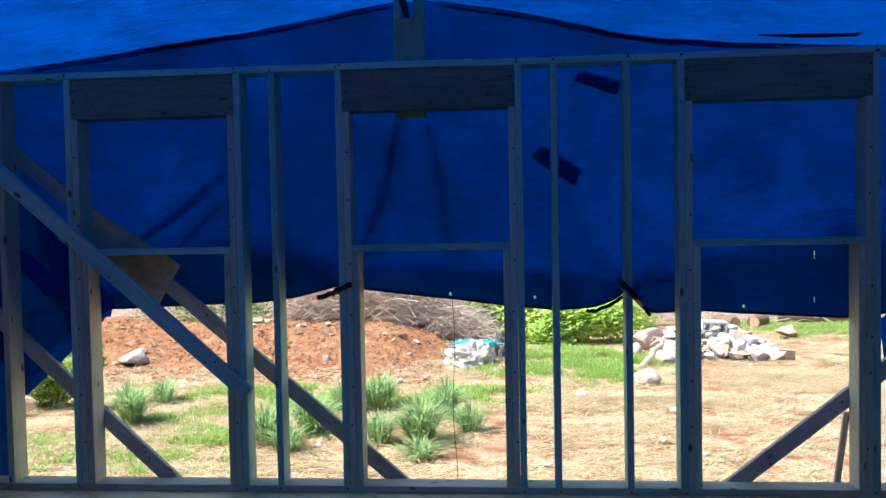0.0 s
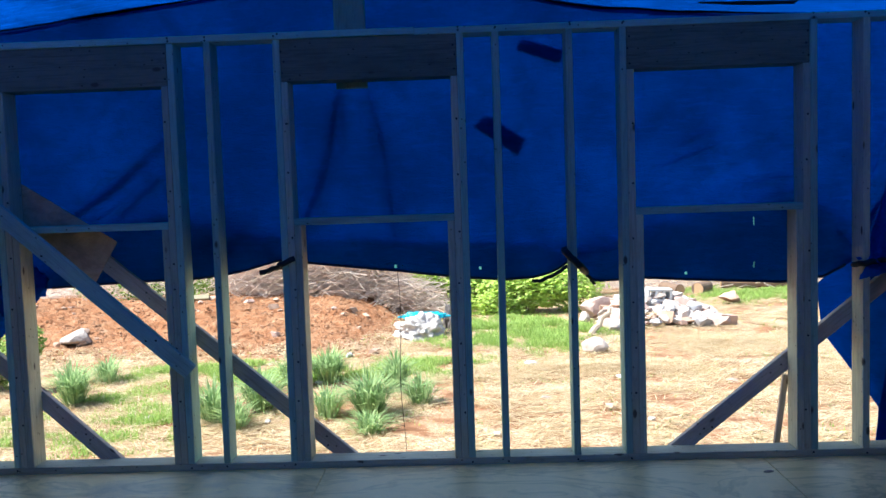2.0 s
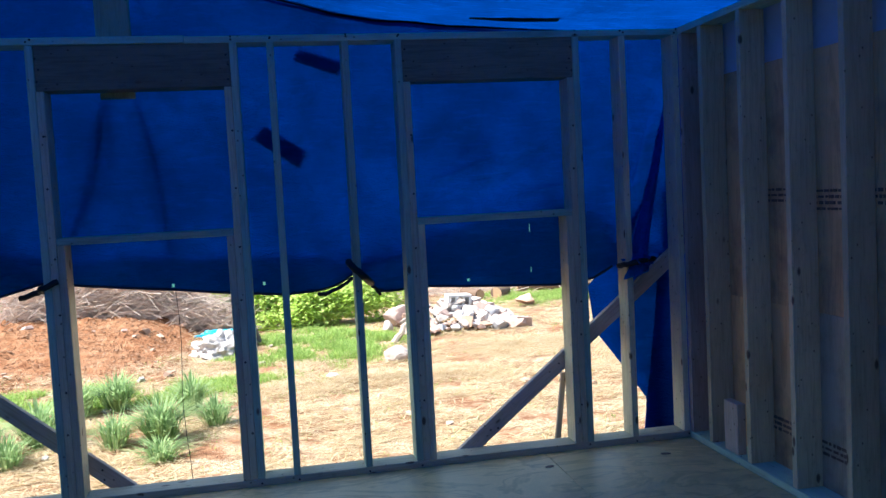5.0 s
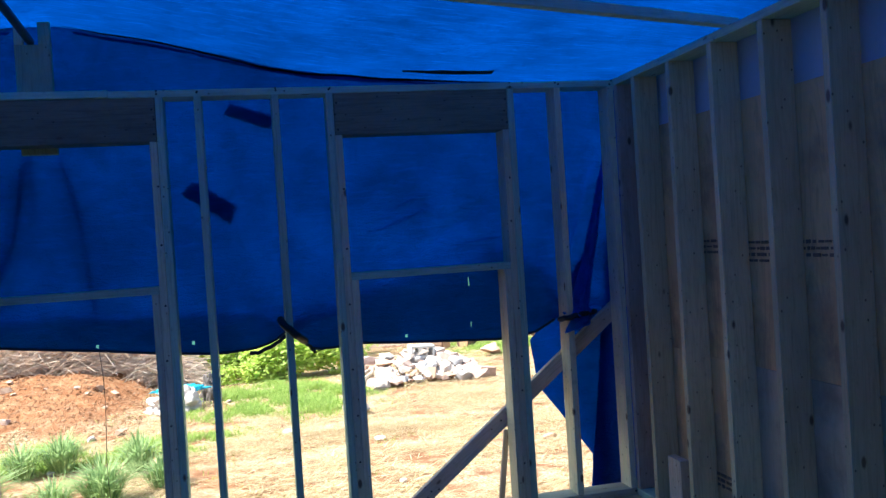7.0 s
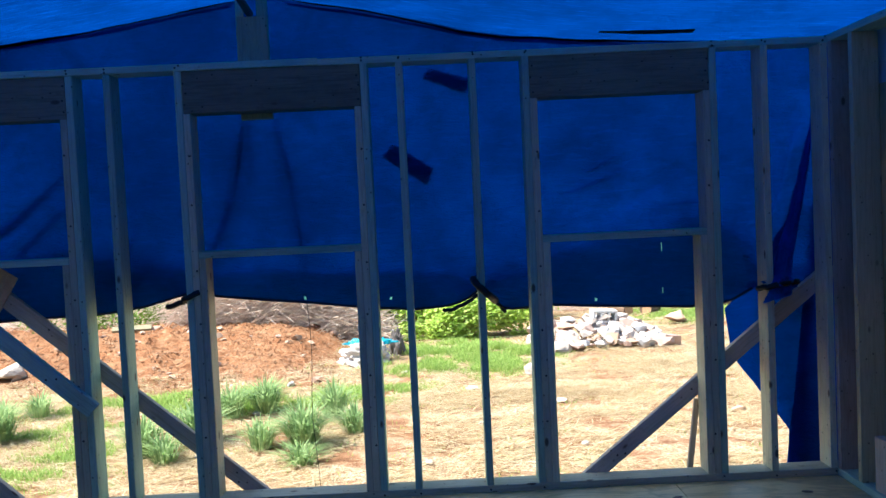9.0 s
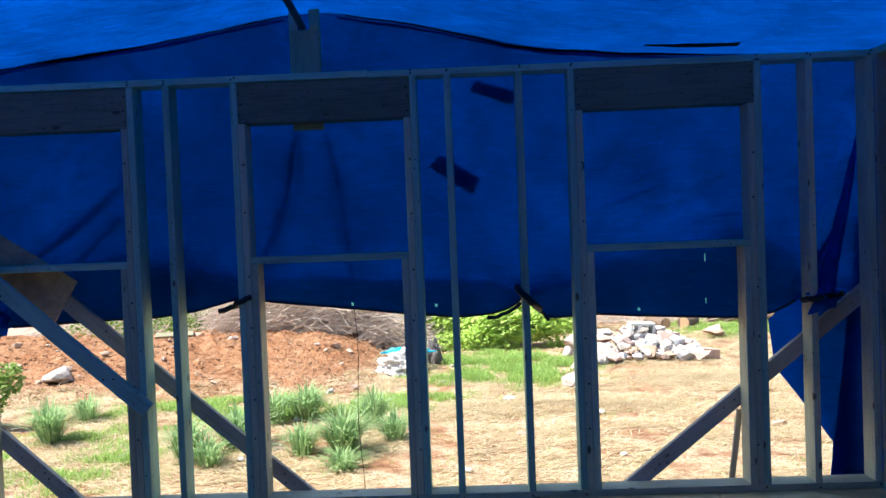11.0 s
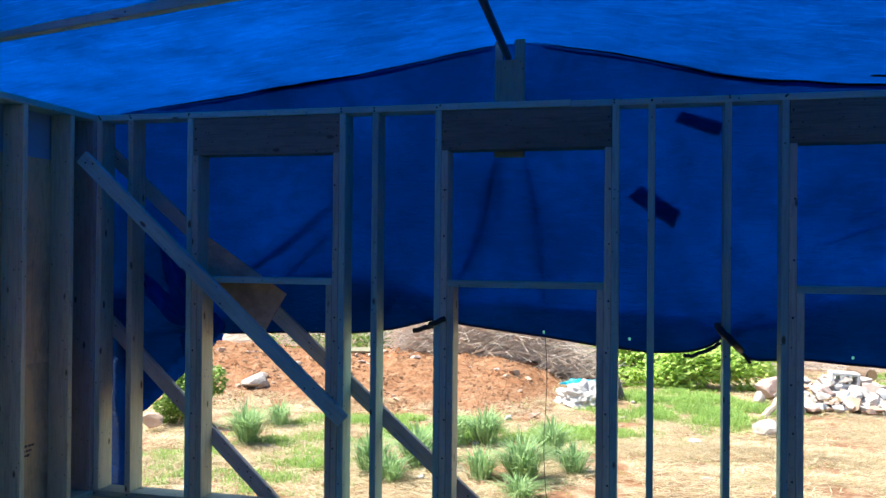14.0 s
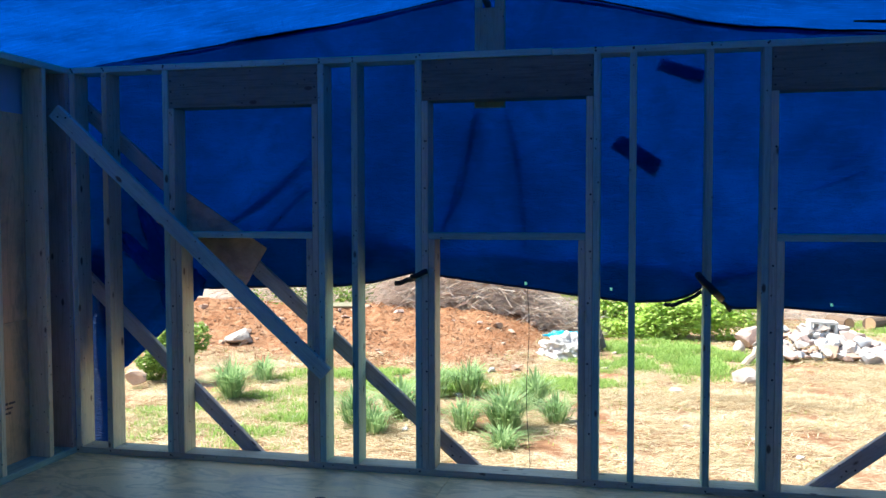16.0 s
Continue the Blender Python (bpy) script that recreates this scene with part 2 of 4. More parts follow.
def tube_bm(points, radius, sides=8, taper=1.0):
    bm = bmesh.new()
    rings = []
    pts = [Vector(p) for p in points]
    for i, p in enumerate(pts):
        d = (pts[min(i + 1, len(pts) - 1)] - pts[max(i - 1, 0)]).normalized()
        u = d.orthogonal().normalized() if abs(d.z) > 0.95 else d.cross(Vector((0, 0, 1))).normalized()
        w = d.cross(u)
        r = radius * (1 + (taper - 1) * i / max(1, len(pts) - 1))
        rings.append([bm.verts.new(p + u * (r * math.cos(2 * math.pi * k / sides)) + w * (r * math.sin(2 * math.pi * k / sides))) for k in range(sides)])
    for a, b in zip(rings, rings[1:]):
        for k in range(sides):
            bm.faces.new((a[k], a[(k + 1) % sides], b[(k + 1) % sides], b[k]))
    bm.faces.new(rings[0][::-1])
    bm.faces.new(rings[-1])
    bmesh.ops.recalc_face_normals(bm, faces=bm.faces)
    return bm


def fbm(x, y, z=0.0, octaves=4):
    return noise.fractal(Vector((x, y, z)), 1.0, 2.0, octaves)


def lerp_table(x, table):
    if x <= table[0][0]:
        return table[0][1]
    for (a, va), (b, vb) in zip(table, table[1:]):
        if x <= b:
            return va + (vb - va) * (x - a) / (b - a)
    return table[-1][1]


# ---- the frame of the building ----
TOP, PLATE, DEEP, T = 2.391, 0.038, 0.14, 0.038
XL, XR, YB = -3.43, 2.355, -7.4
GROUND = -0.62

wall_n = empty("wall_north", kind="structure", label="open two-by-six stud wall with three window openings", category="wall")


def stud(left, bottom=PLATE, top=TOP, name="stud", mat=M_STUD, parent=wall_n):
    return board(name, (left + T / 2, DEEP / 2, (bottom + top) / 2), (T, DEEP, round(top - bottom, 3)), mat, parent)


for left in (XL - 0.002, -3.207, -1.582, 0.0, 0.397, 1.988, XR - T):
    # studs with sides lit from the yard take the warm-lit tone
    stud(left, mat=M_STUD if left in (-1.582, 0.0, 0.397) else M_LUMBER_LIT)
for k, (l, r) in enumerate(((-2.79, -1.748), (-1.199, -0.155), (0.686, 1.745))):
    HB, SILL = 2.160, 1.410
    stud(l)
    stud(l + 0.0388, top=HB, name="jack_stud", mat=M_LUMBER_LIT)
    stud(r - T)
    stud(r - 2 * T - 0.001, top=HB, name="jack_stud", mat=M_LUMBER_LIT)
    a, b = l + 0.040, r - T - 0.002
    board("header", ((a + b) / 2, DEEP / 2 + 0.002, (HB + TOP) / 2), (TOP - HB - 0.002, DEEP - 0.008, b - a), M_HEADER, wall_n, "dark weathered window header beam", (0, 90, 0))
    a, b = l + 0.0778, r - 2 * T - 0.002
    board("sill", ((a + b) / 2, DEEP / 2, SILL - T / 2), (T, DEEP, b - a), M_STUD, wall_n, "rough window sill", (0, 90, 0))
    stud(a + 0.0003, top=SILL - T, name="cripple_stud", mat=M_LUMBER_LIT)
    stud(b - T - 0.0003, top=SILL - T, name="cripple_stud", mat=M_LUMBER_LIT)
board("bottom_plate", ((XL + XR) / 2, DEEP / 2, T / 2), (T, DEEP + 0.004, XR - XL), M_LUMBER_LIT, wall_n, "", (0, 90, 0))
joint = -0.42
board("top_plate", ((XL + joint) / 2, DEEP / 2, TOP + T / 2 + 0.001), (T, DEEP + 0.004, joint - XL), M_STUD, wall_n, "", (0, 90, 0))
board("top_plate", ((XR + joint) / 2 + 0.001, DEEP / 2, TOP + T / 2 - 0.004), (T - 0.001, DEEP + 0.002, XR - joint), M_STUD, wall_n, "", (0, 90, 0))


def side_wall(name, x, sign, ys, label):
    """A sheathed side wall; sign: the way out."""
    w = empty(name, kind="structure", label=label, category="wall")
    xc = x + sign * DEEP / 2
    for y in ys:
        first = y > -0.1
        board("stud", (xc, y - T / 2, (PLATE + TOP) / 2), (DEEP, T, TOP - PLATE), M_OUTER if first else M_SIDE, w, "dark brown corner stud" if first else "")
    ylen = DEEP - YB
    yc = (DEEP + YB) / 2
    board("bottom_plate", (xc, yc, T / 2 - 0.001), (DEEP + 0.002, T, ylen), M_STUD, w, "", (90, 0, 0))
    board("top_plate", (xc, yc, TOP + T / 2), (DEEP + 0.002, T, ylen), M_STUD, w, "", (90, 0, 0))
    xs = x + sign * (DEEP + 0.008)
    y0 = 0.19
    k = 0
    while y0 > YB + 0.1:
        y1 = max(y0 - 1.22, YB)
        board("panel", (xs, (y0 + y1) / 2, 1.50), (0.012, y0 - y1 - 0.003, 1.24), M_SHEATH, w, "reddish plywood sheathing")
        board("panel", (xs, (y0 + y1) / 2, 0.28), (0.012, y0 - y1 - 0.003, 1.199), M_SHEATH_GREY if k % 2 else M_SHEATH, w, "plywood sheathing")
        y0, k = y1, k + 1
    board("board", (xs + sign * 0.016, yc + 0.025, 2.28), (0.012, ylen + 0.05, 0.40), M_WRAP, w, "pale sheet closing the top of the wall")
    return w


wall_e = side_wall("wall_east", XR, 1, [-0.001] + [-0.229 - 0.4015 * i for i in range(17)], "stud wall sheathed with reddish plywood")
wall_w = side_wall("wall_west", XL, -1, [-0.001] + [-0.217 - 0.403 * i for i in range(17)], "stud wall sheathed with reddish plywood")
wall_s = empty("wall_south", kind="structure", label="plain unseen plywood wall with a doorway added to let daylight in", category="wall")
# out of view; opening added to fill the room with neutral daylight
DAYLIGHT_DOOR = (-2.95, -2.2, 2.03)
for x0, x1, z0, z1 in ((XL - DEEP, DAYLIGHT_DOOR[0], 0, TOP + 0.04), (DAYLIGHT_DOOR[1], XR + DEEP, 0, TOP + 0.04), (DAYLIGHT_DOOR[0], DAYLIGHT_DOOR[1], DAYLIGHT_DOOR[2], TOP + 0.04)):
    w = part("panel", box_bm(x1 - x0, 0.06, z1 - z0, 0), M_SHEATH, wall_s)
    w.location = ((x0 + x1) / 2, YB - 0.03, (z0 + z1) / 2)

floor = empty("floor", kind="structure", label="bare plywood subfloor with dark scuffs", category="floor")
slab = part("deck", box_bm(XR - XL + 0.28, DEEP - YB, 0.2, 0), M_BRACE, floor)
slab.location = ((XL + XR) / 2, (DEEP + YB) / 2, -0.124)
for side, (cx, cy, sx, sy) in enumerate((((XL + XR) / 2, DEEP - 0.03, XR - XL + 0.26, 0.05), ((XL + XR) / 2, YB + 0.03, XR - XL + 0.26, 0.05), (XL - 0.1, (DEEP + YB) / 2, 0.05, DEEP - YB - 0.12), (XR + 0.1, (DEEP + YB) / 2, 0.05, DEEP - YB - 0.12))):
    f = part("skirt", box_bm(sx, sy, 0.55, 0), M_CINDER, floor)
    f.location = (cx, cy, -0.5)

# ---- tarps ----
GABLE = [(-3.9, 2.40), (-3.57, 2.445), (-3.33, 2.49), (-2.43, 2.59), (-1.56, 2.71), (-0.88, 2.81), (-0.68, 2.815), (-0.22, 2.737), (0.42, 2.585), (1.05, 2.505), (1.8, 2.462), (2.5, 2.443), (2.8, 2.40)]
STRAIGHT = [(-3.9, 2.40), (-3.57, 2.445), (-0.62, 2.80), (2.5, 2.45), (2.8, 2.40)]


def smooth(a, b, x):
    t = min(1, max(0, (x - a) / (b - a)))
    return t * t * (3 - 2 * t)


def roof_z(x, y):
    s = min(1.0, max(0.0, (0.25 - y) / 1.5))
    s = s * s * (3 - 2 * s)
    shift = 0.076 * max(0.0, 0.1 - y)
    z = lerp_table(x, GABLE) * (1 - s) + lerp_table(x - shift * 0.5, STRAIGHT) * s
    inside = max(0.0, 1 - abs((x + 0.53) / 2.95) ** 4)
    z += inside * (0.012 * fbm(x * 1.3, y * 1.7, 3.1) + 0.008 * fbm(x * 2.0, y * 7.0 + 1.2 * fbm(x, y), 8.0) + 0.004 * fbm(x * 3.0, y * 15.0 + 1.5 * fbm(x, y), 4.0))
    z -= inside * 0.007 * abs(fbm(x * 0.9 + 0.5 * y, y * 11.0 + 0.8 * fbm(x * 0.8, y), 14.0, 3)) * (0.4 + 0.6 * smooth(-1.2, 0.6, x))
    return z


def sheet(name, xs, ys, fn, material, parent=None, label="", holes=None):
    """A cloth over a grid: fn(u, v) gives each point."""
    bm = bmesh.new()
    g = [[bm.verts.new(fn(u, v)) for u in xs] for v in ys]
    for j in range(len(ys) - 1):
        for i in range(len(xs) - 1):
            if holes and holes(0.5 * (xs[i] + xs[i + 1]), 0.5 * (ys[j] + ys[j + 1])):
                continue
            bm.faces.new((g[j][i], g[j][i + 1], g[j + 1][i + 1], g[j + 1][i]))
    for v in [v for v in bm.verts if not v.link_faces]:
        bm.verts.remove(v)
    return part(name, bm, material, parent, label, smooth=True)


def steps(a, b, d):
    n = max(1, round((b - a) / d))
    return [a + (b - a) * i / n for i in range(n + 1)]


roof = empty("roof_tarp", label="blue woven plastic tarpaulin stretched over a ridge as roof", category="tarpaulin")
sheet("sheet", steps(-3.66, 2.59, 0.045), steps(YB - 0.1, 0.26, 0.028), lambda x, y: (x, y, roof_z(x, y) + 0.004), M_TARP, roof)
sheet("side_drop", steps(YB - 0.1, 0.26, 0.15), steps(0, 0.9, 0.15), lambda y, d: (-3.66 - 0.03 * d + 0.015 * fbm(y * 2, d * 3), y, roof_z(-3.66, y) + 0.004 - d), M_TARP, roof)
sheet("side_drop", steps(YB - 0.1, 0.26, 0.15), steps(0, 0.9, 0.15), lambda y, d: (2.59 + 0.03 * d + 0.015 * fbm(y * 2, d * 3, 5), y, roof_z(2.59, y) + 0.004 - d), M_TARP, roof)
sheet("back_drop", steps(-3.66, 2.59, 0.2), steps(0, 0.25, 0.125), lambda x, d: (x, YB - 0.1 - 0.02 * d, roof_z(x, YB - 0.1) + 0.004 - d), M_TARP, roof)

# hem and shaded gap, drawn as a dark strip where roof sheet meets gable sheet
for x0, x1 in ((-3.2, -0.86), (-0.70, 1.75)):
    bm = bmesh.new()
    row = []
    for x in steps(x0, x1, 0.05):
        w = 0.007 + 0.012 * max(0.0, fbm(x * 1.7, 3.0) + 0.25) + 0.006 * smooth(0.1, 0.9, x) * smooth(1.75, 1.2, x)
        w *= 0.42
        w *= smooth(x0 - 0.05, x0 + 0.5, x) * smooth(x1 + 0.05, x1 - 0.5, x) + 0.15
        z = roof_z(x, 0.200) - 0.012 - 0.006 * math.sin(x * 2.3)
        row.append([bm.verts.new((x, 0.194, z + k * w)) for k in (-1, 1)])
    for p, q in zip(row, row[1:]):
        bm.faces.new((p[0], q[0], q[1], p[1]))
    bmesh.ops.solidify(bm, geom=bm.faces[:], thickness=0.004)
    part("hem", bm, M_PATCH, roof, "dark strip for the hem and the shaded gap beside it")
    sheet("hem_band", steps(x0 + 0.1, x1 - 0.05, 0.05), steps(0, 1, 0.25), lambda x, d: (x, 0.199 + 0.004 * fbm(x * 4, d * 2, 1.0), roof_z(x, 0.20) - 0.022 - d * (0.012 + 0.03 * abs(fbm(x * 0.9, 7.0)))), M_TARP, roof, "pale edge below the hem")
sl, sr = Vector((1.115, 0.005, 0)), Vector((1.62, -0.042, 0))
bm = bmesh.new()
row = []
for i in range(12):
    p = sl.lerp(sr, i / 11)
    w = 0.018 + 0.016 * math.sin(min(1, i / 6) * math.pi / 2)
    row.append([bm.verts.new((p.x, p.y + s * w, roof_z(p.x, p.y + s * w) - 0.004)) for s in (-1, 1)])
for a, b in zip(row, row[1:]):
    bm.faces.new((a[0], b[0], b[1], a[1]))
bmesh.ops.solidify(bm, geom=bm.faces[:], thickness=0.003)
part("tape", bm, M_STRAP, roof, "short strip of black tape")

HEM = [(-3.6, 1.02), (-2.75, 1.03), (-2.65, 1.04), (-2.16, 1.06), (-1.74, 1.07), (-1.5, 1.10), (-1.23, 1.17), (-1.08, 1.14), (-0.83, 1.11), (-0.57, 1.08), (-0.28, 1.04), (0.03, 1.01), (0.22, 1.02), (0.33, 1.05), (0.43, 1.12), (0.50, 1.03), (0.55, 0.985), (0.83, 1.0), (1.08, 0.98), (1.63, 0.95), (1.85, 0.97), (2.02, 1.06), (2.2, 1.10), (2.6, 1.10)]
TIES = ((-1.22, 1.17), (0.43, 1.13), (2.06, 1.08), (-2.75, 1.05))
gable = empty("wall_tarp", label="blue tarpaulin hung outside the studs and tied up", category="tarpaulin")


CREASES = ((-2.52, 1.40, -1.75, 1.95, 0.022), (-2.3, 1.38, -1.8, 1.66, 0.014), (1.15, 1.50, 1.66, 1.80, 0.02), (0.45, 1.14, 0.75, 1.27, 0.02), (0.45, 1.14, 0.62, 1.45, 0.014), (0.43, 1.14, 0.2, 1.35, 0.012), (-1.22, 1.18, -1.7, 1.5, 0.016), (-1.22, 1.18, -1.5, 1.25, 0.016), (-1.2, 1.18, -0.8, 1.5, 0.012), (1.8, 1.0, 2.0, 1.7, 0.015), (1.75, 1.0, 1.9, 1.4, 0.012), (-2.75, 1.06, -3.1, 1.6, -0.06), (-2.75, 1.06, -3.2, 1.4, -0.05), (-2.75, 1.06, -3.3, 1.25, -0.04), (2.06, 1.1, 2.3, 1.95, -0.07), (2.06, 1.1, 2.22, 1.6, -0.05))


def drape(x, s):
    lo, hi = lerp_table(x, HEM), roof_z(x, 0.24) + 0.012
    z = lo + (hi - lo) * s
    y = 0.208 + 0.03 * s * s + 0.012 * fbm(x * 1.4, z * 1.1, 2.0) + 0.008 * fbm(x * 5, z * 2.5, 7.0) + 0.004 * fbm(x * 4, z * 14, 3.0)
    for tx, tz in TIES:
        d = math.hypot((x - tx), (z - tz) * 0.8)
        if d < 0.75:
            ang = math.atan2(z - tz, x - tx)
            y += 0.016 * math.sin(ang * 7 + tx * 5) * math.exp(-d * 3.2) * min(1, d * 6)
    # two folds that hang from the ridge post
    for fx, lean, depth in ((-0.86, -0.16, 0.022), (-0.70, 0.10, 0.020)):
        if z < 2.15:
            c = fx + lean * (2.15 - z)
            y -= depth * math.exp(-((x - c) / 0.03) ** 2) * min(1, (2.15 - z) * 3) * max(0, min(1, (z - 1.15) * 2))
    for x0, z0, x1, z1, depth in CREASES:
        dx, dz = x1 - x0, z1 - z0
        q = ((x - x0) * dx + (z - z0) * dz) / (dx * dx + dz * dz)
        if -0.1 < q < 1.1:
            off = ((x - x0) * dz - (z - z0) * dx) / math.hypot(dx, dz)
            y -= depth * math.exp(-(off / 0.035) ** 2) * smooth(-0.1, 0.15, q) * smooth(1.1, 0.8, q)
    return (x, max(y, 0.196), z)


HOLES = [(1.469, 1.3, 0.0035, 0.016), (1.469, 1.325, 0.0035, 0.004), (1.469, 1.055, 0.0035, 0.010)]
HOLES += [(x, z, 0.0071, 0.0085) for x, z in ((-0.582, 1.105), (-0.102, 1.085), (1.086, 1.02))]


def torn(x, s):
    lo, hi = lerp_table(x, HEM), roof_z(x, 0.24) + 0.012
    z = lo + (hi - lo) * s
    return any(abs(x - hx) < w and abs(z - hz) < h for hx, hz, w, h in HOLES)


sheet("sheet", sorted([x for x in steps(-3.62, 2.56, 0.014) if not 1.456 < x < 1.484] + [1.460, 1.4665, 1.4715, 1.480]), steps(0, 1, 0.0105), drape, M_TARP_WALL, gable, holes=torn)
def pleat(x0, z0, x1, z1, width):
    """A narrow fold of doubled cloth on the outer side."""
    bm = bmesh.new()
    rows = []
    d = Vector((x1 - x0, z1 - z0))
    side = Vector((-d.y, d.x)).normalized()
    for i in range(25):
        q = i / 24
        w = 0.8 * width * (math.sin(math.pi * min(1, q * 1.6 + 0.08)) * 0.5 + 0.5) * (1 - 0.85 * q)
        mid = Vector((x0, z0)) + d * q + side * (0.018 * math.sin(q * 5 + x0 * 9))
        row = []
        for k in (-1, -0.3, 0.3, 1):
            p = mid + side * (k * w)
            lo, hi = lerp_table(p.x, HEM), roof_z(p.x, 0.24) + 0.012
            row.append(bm.verts.new((p.x, drape(p.x, max(0.0, (p.y - lo) / (hi - lo)))[1] + 0.016 + 0.006 * (1 - k * k), p.y)))
        rows.append(row)
    for r0, r1 in zip(rows, rows[1:]):
        for k in range(3):
            bm.faces.new((r0[k], r0[k + 1], r1[k + 1], r1[k]))
    part("pleat", bm, M_TARP_WALL, gable, "", True)


for line in ((-0.86, 2.12, -1.06, 1.32, 0.020), (-0.84, 2.12, -0.92, 1.55, 0.012), (-0.71, 2.12, -0.58, 1.30, 0.016), (-0.75, 2.10, -0.70, 1.6, 0.008), (-2.50, 1.42, -1.85, 1.86, 0.020), (-2.38, 1.42, -1.9, 1.70, 0.010), (0.45, 1.14, 0.68, 1.25, 0.022), (0.44, 1.15, 0.60, 1.40, 0.012), (0.42, 1.15, 0.25, 1.30, 0.010), (-1.24, 1.18, -1.66, 1.46, 0.014), (-1.24, 1.18, -1.52, 1.22, 0.014), (1.70, 1.56, 1.25, 1.46, 0.012), (2.03, 1.12, 1.86, 1.45, 0.016), (2.03, 1.12, 1.90, 1.20, 0.016), (-2.78, 1.08, -3.05, 1.62, 0.022), (-2.78, 1.08, -3.22, 1.45, 0.018), (-2.80, 1.06, -3.30, 1.22, 0.018), (-0.70, 2.72, -0.60, 2.46, 0.012), (-0.88, 2.72, -0.98, 2.46, 0.012)):
    pleat(*line)
for line in ((-2.46, 1.44, -1.62, 2.10, 0.026), (-2.22, 1.42, -1.58, 1.92, 0.018), (-1.72, 1.22, -1.30, 1.92, 0.018), (-1.60, 1.18, -1.28, 1.55, 0.014), (-1.12, 1.30, -0.92, 2.05, 0.024), (-1.04, 1.48, -0.90, 2.08, 0.012), (-0.56, 1.22, -0.68, 2.02, 0.012), (-0.50, 1.30, -0.66, 1.95, 0.008), (0.95, 1.62, 1.62, 1.95, 0.012), (1.05, 1.75, 1.5, 2.02, 0.010), (0.72, 1.22, 0.40, 1.14, 0.022), (0.30, 1.06, 0.70, 1.32, 0.012)):
    pleat(*line)
for line in ((2.07, 1.12, 2.30, 1.98, 0.018), (2.10, 1.12, 2.36, 1.75, 0.014), (2.08, 1.12, 2.20, 1.80, 0.012)):
    pleat(*line)
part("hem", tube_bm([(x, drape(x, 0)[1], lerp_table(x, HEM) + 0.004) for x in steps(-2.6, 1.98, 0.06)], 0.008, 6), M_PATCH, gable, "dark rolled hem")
# doubled patches on the outer side
for corners in (((-0.11, 1.895), (-0.04, 1.965), (0.185, 1.815), (0.14, 1.72)), ((0.14, 2.325), (0.18, 2.385), (0.42, 2.31), (0.385, 2.235))):
    c = [Vector((cx, 0, cz)) for cx, cz in corners]
    bm = bmesh.new()
    rows = []
    for i in range(9):
        row = []
        for j in range(5):
            p = c[0].lerp(c[3], j / 4).lerp(c[1].lerp(c[2], j / 4), i / 8)
            lo, hi = lerp_table(p.x, HEM), roof_z(p.x, 0.24) + 0.012
            row.append(bm.verts.new((p.x, drape(p.x, (p.z - lo) / (hi - lo))[1] + 0.006, p.z)))
        rows.append(row)
    for r0, r1 in zip(rows, rows[1:]):
        for j in range(4):
            bm.faces.new((r0[j], r0[j + 1], r1[j + 1], r1[j]))
    bmesh.ops.solidify(bm, geom=bm.faces[:], thickness=0.002)
    part("patch", bm, M_DOUBLE, gable, "dark rectangular patch")


def cloth(name, left, right, parent, label="", fold=0.02, n=26, freq=9.0, y0=0.19, seed=0.0, mat=M_TARP_WALL):
    """A hanging piece between two edges given as (x, z) from top to bottom."""
    def at(path, s):
        k = s * (len(path) - 1)
        i = min(int(k), len(path) - 2)
        a, b = Vector(path[i]), Vector(path[i + 1])
        return a.lerp(b, k - i)

    def fn(u, s):
        p = at(left, s).lerp(at(right, s), u)
        width = (at(right, s) - at(left, s)).length
        y = y0 + fold * math.sin(u * freq + 2.2 * s + seed) * min(1, width * 3) + 0.012 * fbm(p.x * 6, p.y * 3, seed)
        return (p.x, y, p.y)

    return sheet(name, steps(0, 1, 1 / n), steps(0, 1, 1 / 40), fn, mat, parent, label)


cloth("left_flap", [(-3.44, 1.025), (-3.42, 0.90), (-3.36, 0.70), (-3.24, 0.50)], [(-2.69, 1.042), (-2.72, 0.98), (-2.90, 0.78), (-3.20, 0.52)], gable, "gathered flap", 0.03, seed=1.0, y0=0.225)
cloth("fold", [(-3.60, 1.95), (-3.60, 1.5), (-3.60, 1.00)], [(-3.12, 1.95), (-3.0, 1.5), (-2.73, 1.04)], gable, "", 0.02, y0=0.32, seed=2.0, freq=14.0, mat=M_FOLD)
cloth("fold", [(-3.43, 1.03), (-3.41, 0.90), (-3.35, 0.71), (-3.23, 0.52)], [(-2.80, 1.04), (-2.82, 0.98), (-3.0, 0.80), (-3.22, 0.58)], gable, "", 0.03, y0=0.30, seed=8.0, freq=16.0, mat=M_FOLD)
cloth("fold", [(2.10, 1.10), (1.95, 0.93), (1.97, 0.67), (2.11, 0.45), (2.26, 0.21), (2.25, -0.15)], [(2.42, 1.12), (2.42, 0.9), (2.42, 0.6), (2.42, 0.4), (2.42, 0.20), (2.42, -0.15)], gable, "", 0.03, y0=0.315, seed=7.0, freq=16.0, mat=M_FOLD)
cloth("left_strip", [(-3.76, 1.3), (-3.75, 1.0), (-3.75, 0.0), (-3.75, -0.3)], [(-3.34, 1.3), (-3.32, 1.0), (-3.29, 0.0), (-3.26, -0.3)], gable, "", 0.012, y0=0.245, seed=3.0)
cloth("fold", [(-3.74, 1.3), (-3.73, 1.0), (-3.73, 0.0), (-3.73, -0.3)], [(-3.36, 1.3), (-3.34, 1.0), (-3.31, 0.0), (-3.28, -0.3)], gable, "", 0.012, y0=0.29, seed=3.5, mat=M_FOLD)
